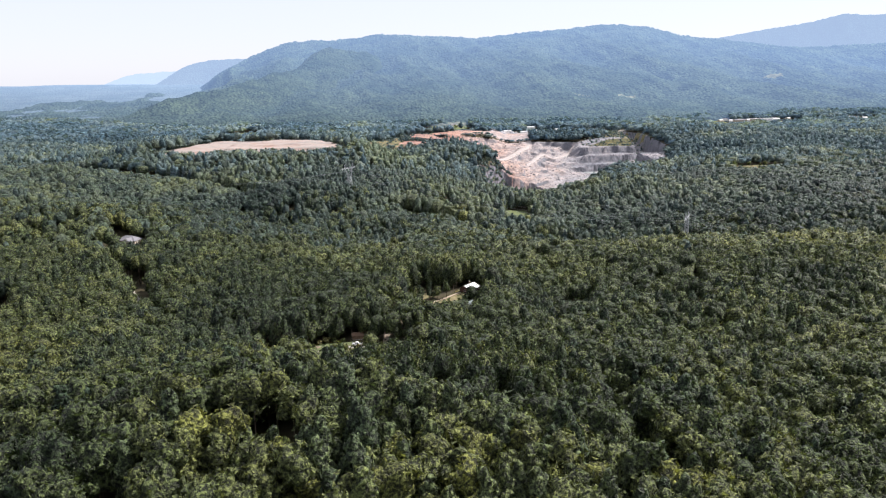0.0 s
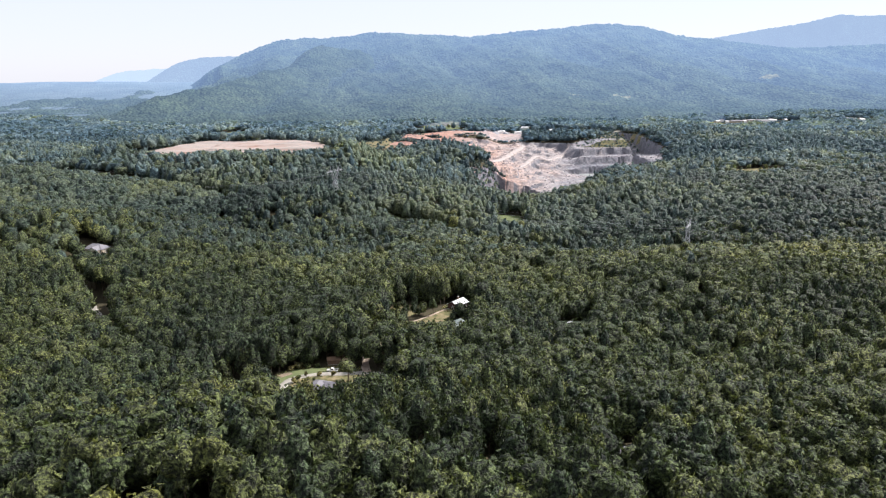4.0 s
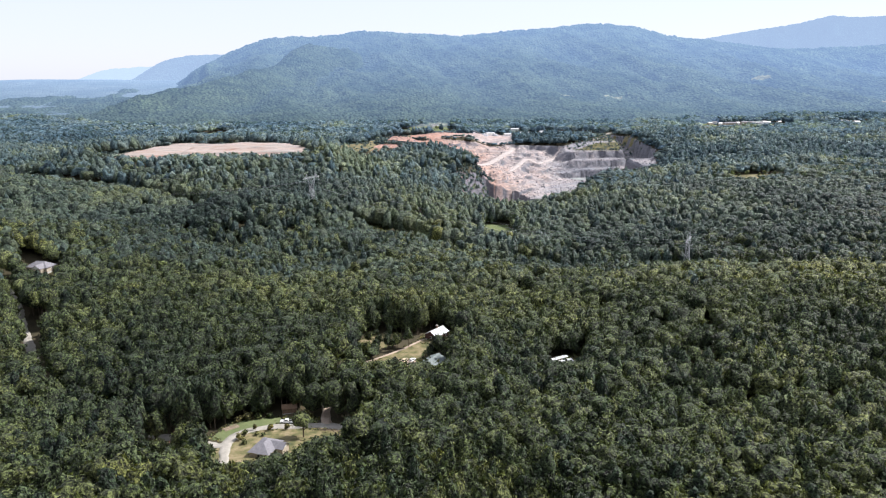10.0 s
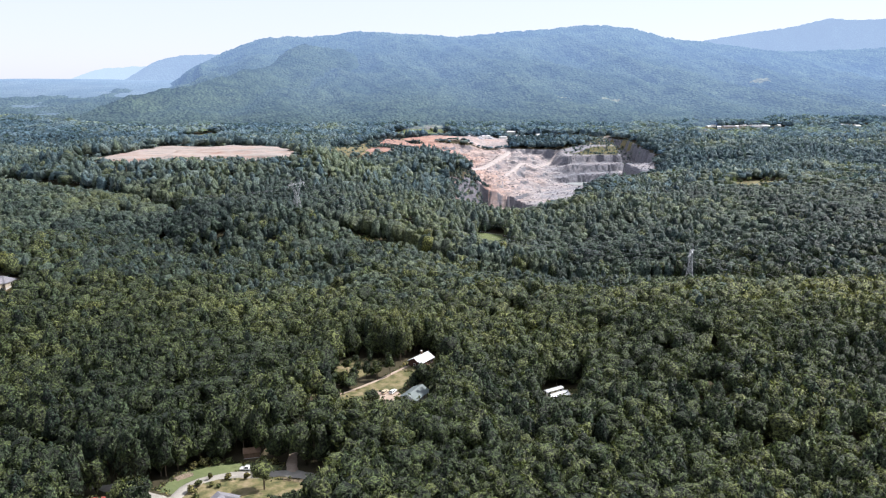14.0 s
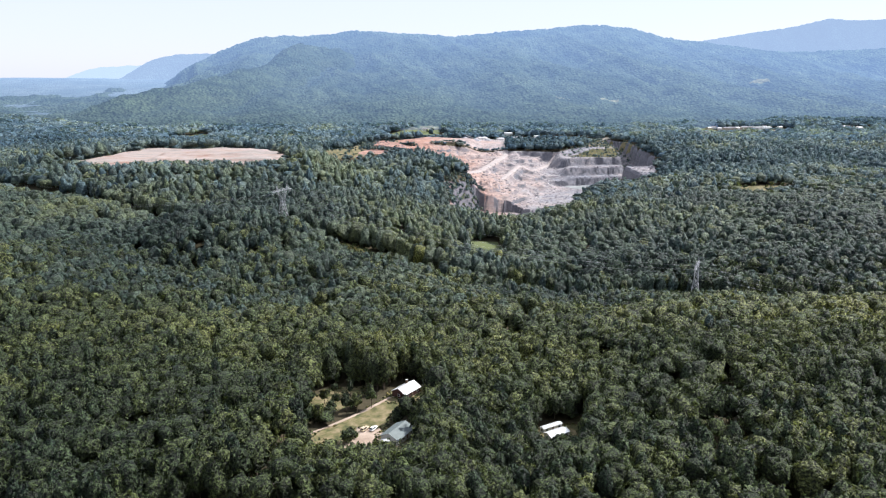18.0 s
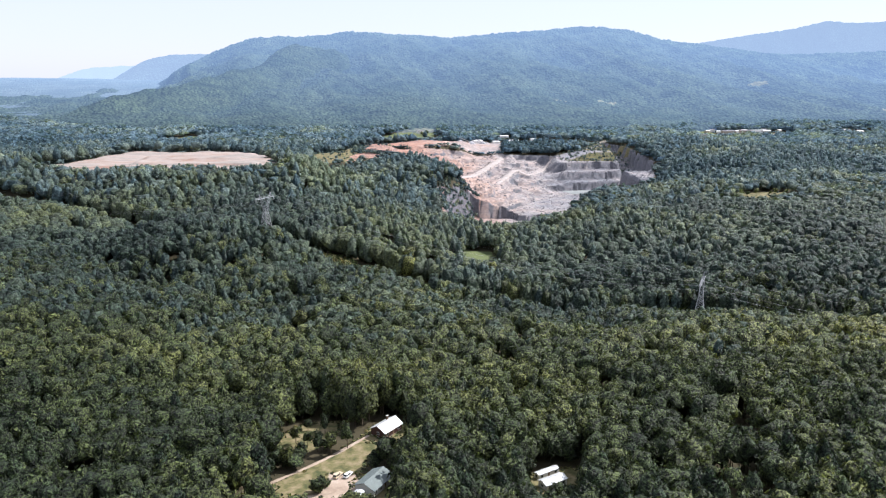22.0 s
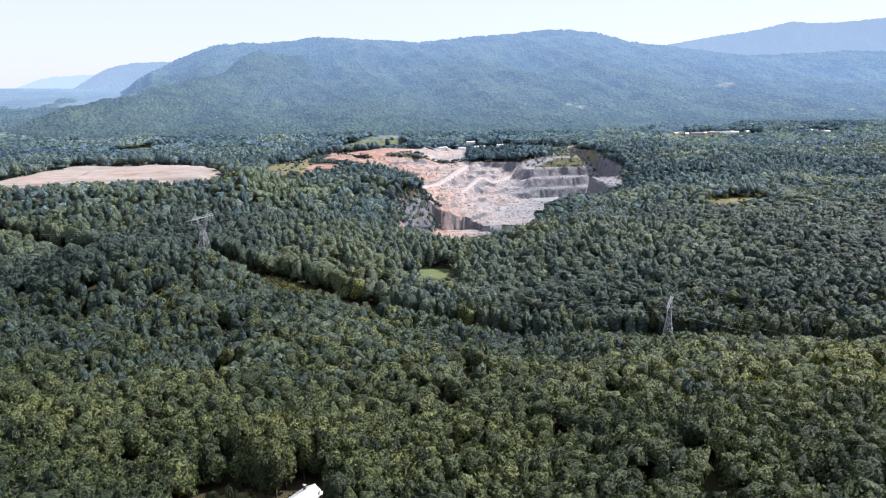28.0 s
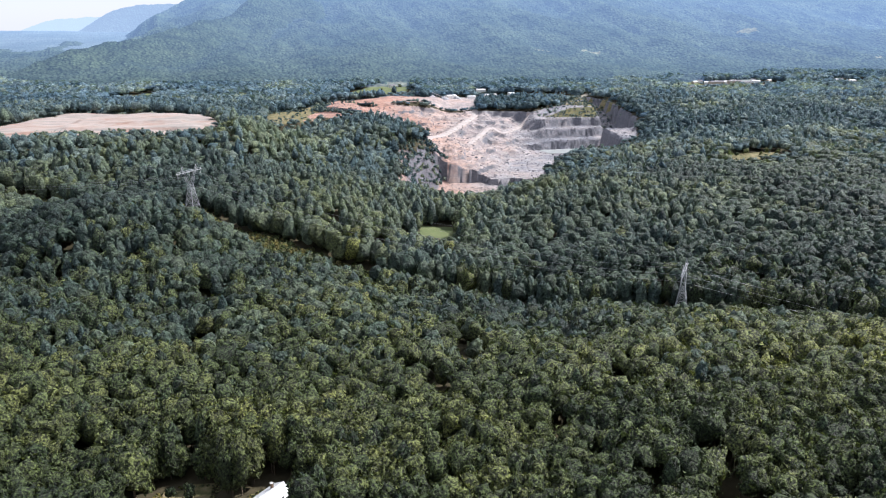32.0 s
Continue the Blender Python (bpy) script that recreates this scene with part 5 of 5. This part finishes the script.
scatter("corridor_scrub", lambda x, y: zones(x, y) == 6, -600, 560, 500, 1130, 2.9, "bush", 1.2, 2.4, 1.4, 4.6, "rusty scrub under the power line", 0.9)
scatter("bank_scrub", lambda x, y: (inside(x, y, PIT) > -22) & (inside(x, y, PIT) < np.where(y < 1340, 34, 3)) & (x < 130), -130, 130, 1060, 1500, 5, "valley_leaf", 1.8, 3.8, 2.5, 8.0, "scrub clinging to the rim and west face of the quarry", 0.85)
scatter("shelf_scrub", lambda x, y: (zones(x, y) == 4) & (y > 1100), -150, 600, 1040, 1680, 8, "valley_leaf", 1.2, 3.2, 1.0, 4.5, "scattered scrub on rough grass", 0.35)

def hem(x, y):
    near = np.zeros(len(x), bool)
    for p in (DRY, GLADE, LAWN, YARD_D, YARD_A, YARD_B, LOT, GREEN_A, YARD_C, YARD_G):
        near |= np.abs(inside(x, y, p)) < 1.3
    return near & (beside(x, y, LANE) > 3) & (beside(x, y, DRIVE) > 2.4) & (beside(x, y, TRACK) > 1.4)


scatter("yard_weeds", hem, -100, 100, 250, 485, 1.15, "bush", 0.4, 0.95, 0.3, 0.9, "weeds and tufts along the edges of the yards", 0.8, 6)
scatter("bench_scrub", lambda x, y: (inside(x, y, PIT) > -6) & (x > 300) & (y > 1548), 300, 470, 1548, 1840, 6, "valley_leaf", 1.2, 3.2, 1.5, 5.0, "low scrub on the old quarry benches", 0.4)

# trees that stand singly, in the yard and, nearest to the flight
protos = []
for k in range(14):
    kind = "pine" if k % 5 == 4 else "leaf"
    v, f = crown_shape(kind, 2, 200, 0.16)
    t = thing("tree", "tall dark pine in the forest" if kind == "pine" else "broadleaf tree in full summer leaf", "tree", Matrix.Identity(4), "trees of the near wood")
    c = new("crown", mesh_of("crown", v * np.array([1, 1, 0.72]) + np.array([0, 0, 0.28]), f, [M[kind]], np.full(len(v), rng.uniform(0, 1))))
    c.parent = t
    bm = bmesh.new()
    bmesh.ops.create_cone(bm, cap_ends=False, segments=7, radius1=0.075, radius2=0.03, depth=0.72, matrix=pose(0, 0, 0.32))
    for j in range(4):
        a = j * 1.7 + k
        beam(bm, (0, 0, 0.3 + 0.08 * j), (0.55 * math.cos(a), 0.55 * math.sin(a), 0.5 + 0.09 * j), 0.02, 4)
    part("trunk", bm, M["bark"], t)
    protos.append(t)
n = len(lone)
which = rng.integers(0, len(protos), n)
foot = ground_height(lone[:, 0], lone[:, 1])
spread, tall = 5.4 * rng.uniform(0.64, 0.98, n), rng.uniform(14.5, 20, n)
for s in (110, 80, 55, 42, 30, 22, 15, 9, 4):
    px, py = lone[:, 0] + (lone[:, 0] - 10) / np.maximum(lone[:, 1] - 50, 60) * s, lone[:, 1] + s
    young = is_open(px, py)
    cap = np.maximum(2.0 + 0.43 * s + ground_height(lone[:, 0], py) - foot, 3.0)
    tall, spread = np.where(young, np.minimum(tall, cap), tall), np.where(young & (cap < 9), np.minimum(spread, 3.0), spread)
for i in range(n):
    p = protos[which[i]]
    pine = "pine" in p["label"]
    r, hgt = float(spread[i]) * (0.78 if pine else 1.0), float(tall[i]) * (1.12 if pine else 1.0)
    copy_thing(p, Matrix.Translation((*lone[i], foot[i] - 0.3)) @ pose(0, 0, 0, 0, 0, float(rng.uniform(0, 360))) @ Matrix.Diagonal((r, r, hgt, 1)))
for x, y, r, hgt in ((-36.3, 344.0, 4.6, 10.5), (-5.0, 419.5, 3.2, 6.5), (28.5, 446.0, 4.2, 9.0), (30.0, 437.0, 4.6, 11.0), (24.0, 443.0, 3.6, 8.0), (2.0, 455.0, 3.0, 11.0), (-4.0, 449.5, 2.6, 10.0),
                     (-25.0, 433.0, 2.6, 8.5), (-20.0, 440.0, 3.0, 9.5), (-15.0, 446.0, 2.6, 8.0), (-9.5, 452.0, 2.8, 9.5), (-24.0, 446.0, 3.0, 8.0), (-30.0, 440.0, 3.4, 10.0), (-9.0, 470.0, 2.6, 9.0), (-20.0, 462.0, 2.8, 8.0), (-14.5, 458.0, 2.2, 7.0), (-17.0, 475.0, 1.8, 5.5),
                     (-72.5, 322.5, 4.4, 15.0), (-80.0, 321.5, 3.6, 10.0), (-84.5, 322.5, 3.4, 9.5), (-89.0, 322.0, 3.6, 10.0), (-93.5, 323.0, 3.4, 9.5), (-69.0, 316.5, 4.6, 15.5), (-76.0, 318.5, 4.4, 16.0), (-76.5, 313.0, 3.8, 11.0), (-71.5, 329.5, 3.4, 12.0)):
    copy_thing(protos[int(abs(x)) % 4], Matrix.Translation((x, y, level(x, y) - 0.2)) @ pose(0, 0, 0, 0, 0, x * 31) @ Matrix.Diagonal((r, r, hgt, 1)))
for p in protos:
    for c in list(p.children):
        bpy.data.objects.remove(c)
    bpy.data.objects.remove(p)

# ---- quarry ----
def rubble(n):
    v0, f0 = ico(1)
    x, y = rng.uniform(-60, 440, n * 4), rng.uniform(1030, 1620, n * 4)
    ok = inside(x, y, PIT) > 4
    x, y = x[ok][:n], y[ok][:n]
    n = len(x)
    s = rng.gamma(2.0, 0.24, n) + 0.3
    z = ground_height(x, y)
    jitter = 1 + rng.normal(0, 0.22, (n, len(v0), 3))
    v = v0[None] * jitter * s[:, None, None] * np.array([1.1, 1.0, 0.75]) + np.stack([x, y, z + s * 0.1], -1)[:, None]
    ob = new("rubble", mesh_of("rubble", v.reshape(-1, 3), (f0[None] + (np.arange(n) * len(v0))[:, None, None]).reshape(-1, 3), [M["rock"]]))
    tagged(ob, "loose blasted boulders strewn over the quarry", "boulders", kind="stuff")


rubble(3500)
pond = solid([(296, 1425, -44.3), (372, 1432, -44.3), (392, 1470, -44.3), (380, 1492, -44.3), (312, 1492, -44.3), (286, 1455, -44.3)], [(0, 1, 2, 3, 4, 5)], 0.2)
tagged(part("water_pond", pond, M["silt"], None), "pale silty pond on the quarry floor", "pond", kind="structure")


def stockpile(x, y, r, h):
    bm = bmesh.new()
    bmesh.ops.create_cone(bm, cap_ends=True, segments=20, radius1=r, radius2=r * 0.08, depth=h, matrix=pose(0, 0, h / 2 - 0.5))
    bmesh.ops.subdivide_edges(bm, edges=bm.edges[:], cuts=2)
    for v in bm.verts:
        v.co += noise.noise_vector(v.co * 0.25 + Vector((x, y, 0))) * r * 0.07
    ob = part("stockpile", bm, M["stone_pile"], None, "", True)
    ob.matrix_basis = pose(x, y, seat(x, y, r * 0.5))
    tagged(ob, "grey cone of crushed stone in the plant yard", "stockpile", "stockpiles in the yard")


for x, y, r, h in ((118, 1702, 17, 11), (142, 1722, 12, 7), (90, 1690, 9, 5), (170, 1765, 10, 6)):
    stockpile(x, y, r, h)
for i, (x, y, turn, L, W, hh) in enumerate(((160, 1790, 30, 22, 10, 6), (205, 1822, 10, 16, 9, 5), (250, 1868, 20, 26, 9, 5), (300, 1895, 15, 14, 8, 5), (60, 1688, 35, 12, 7, 4))):
    gable_house("plant_building", "pale metal building in the quarry yard", "shed", x, y, turn, L, W, hh, 1.6, "white_wall", "white_roof", 0.3, False, "quarry plant buildings", False)


def conveyor(x, y, turn, length, rise):
    h = thing("conveyor", "inclined steel conveyor in the plant yard", "conveyor", pose(x, y, level(x, y), 0, 0, turn))
    part("belt", beam(bmesh.new(), (0, 0, 1), (length, 0, rise), 0.8), M["steel"], h)
    for t in (0.35, 0.7, 1.0):
        for s in (-1, 1):
            part("leg", beam(bmesh.new(), (length * t, s * 1.4, -0.5), (length * t, s * 0.4, 1 + (rise - 1) * t), 0.2), M["steel"], h)


conveyor(150, 1750, 155, 34, 12)
conveyor(185, 1775, 200, 28, 9)

# ---- town in the valley ----
for i, (x, y, turn, L) in enumerate(TOWN):
    roof = ("white_roof", "shingle", "white_wall", "shingle", "grey_roof")[i % 5]
    gable_house("town_house", "small pale-roofed building among valley trees" if L < 29 else "long white-roofed building in the valley town", "building", x, y, turn, L, min(L * 0.6, 16), 5.0 if L < 29 else 7.0, 2.2,
                "white_wall" if i % 3 else "tan_wall", roof, 0.4, False, "buildings of the town", False)


def office(x, y, turn, L, W, H):
    h = thing("office_building", "long flat-roofed pale office by the quarry entrance", "building", pose(x, y, seat(x, y, 8), 0, 0, turn))
    part("wall", box(bmesh.new(), 0, 0, H / 2 - 1, L, W, H + 2), M["tan_wall"], h)
    part("roof", box(bmesh.new(), 0, 0, H + 0.2, L + 1, W + 1, 0.4), M["white_roof"], h)
    for i in range(12):
        window(h, -L / 2 + L * (i + 0.5) / 12, -W / 2 - 0.03, H * 0.5, 2.4, 1.6, -90)


office(575, 2118, 12, 52, 16, 6)
office(665, 2160, 8, 36, 14, 6)
office(600, 2190, 15, 30, 12, 5)
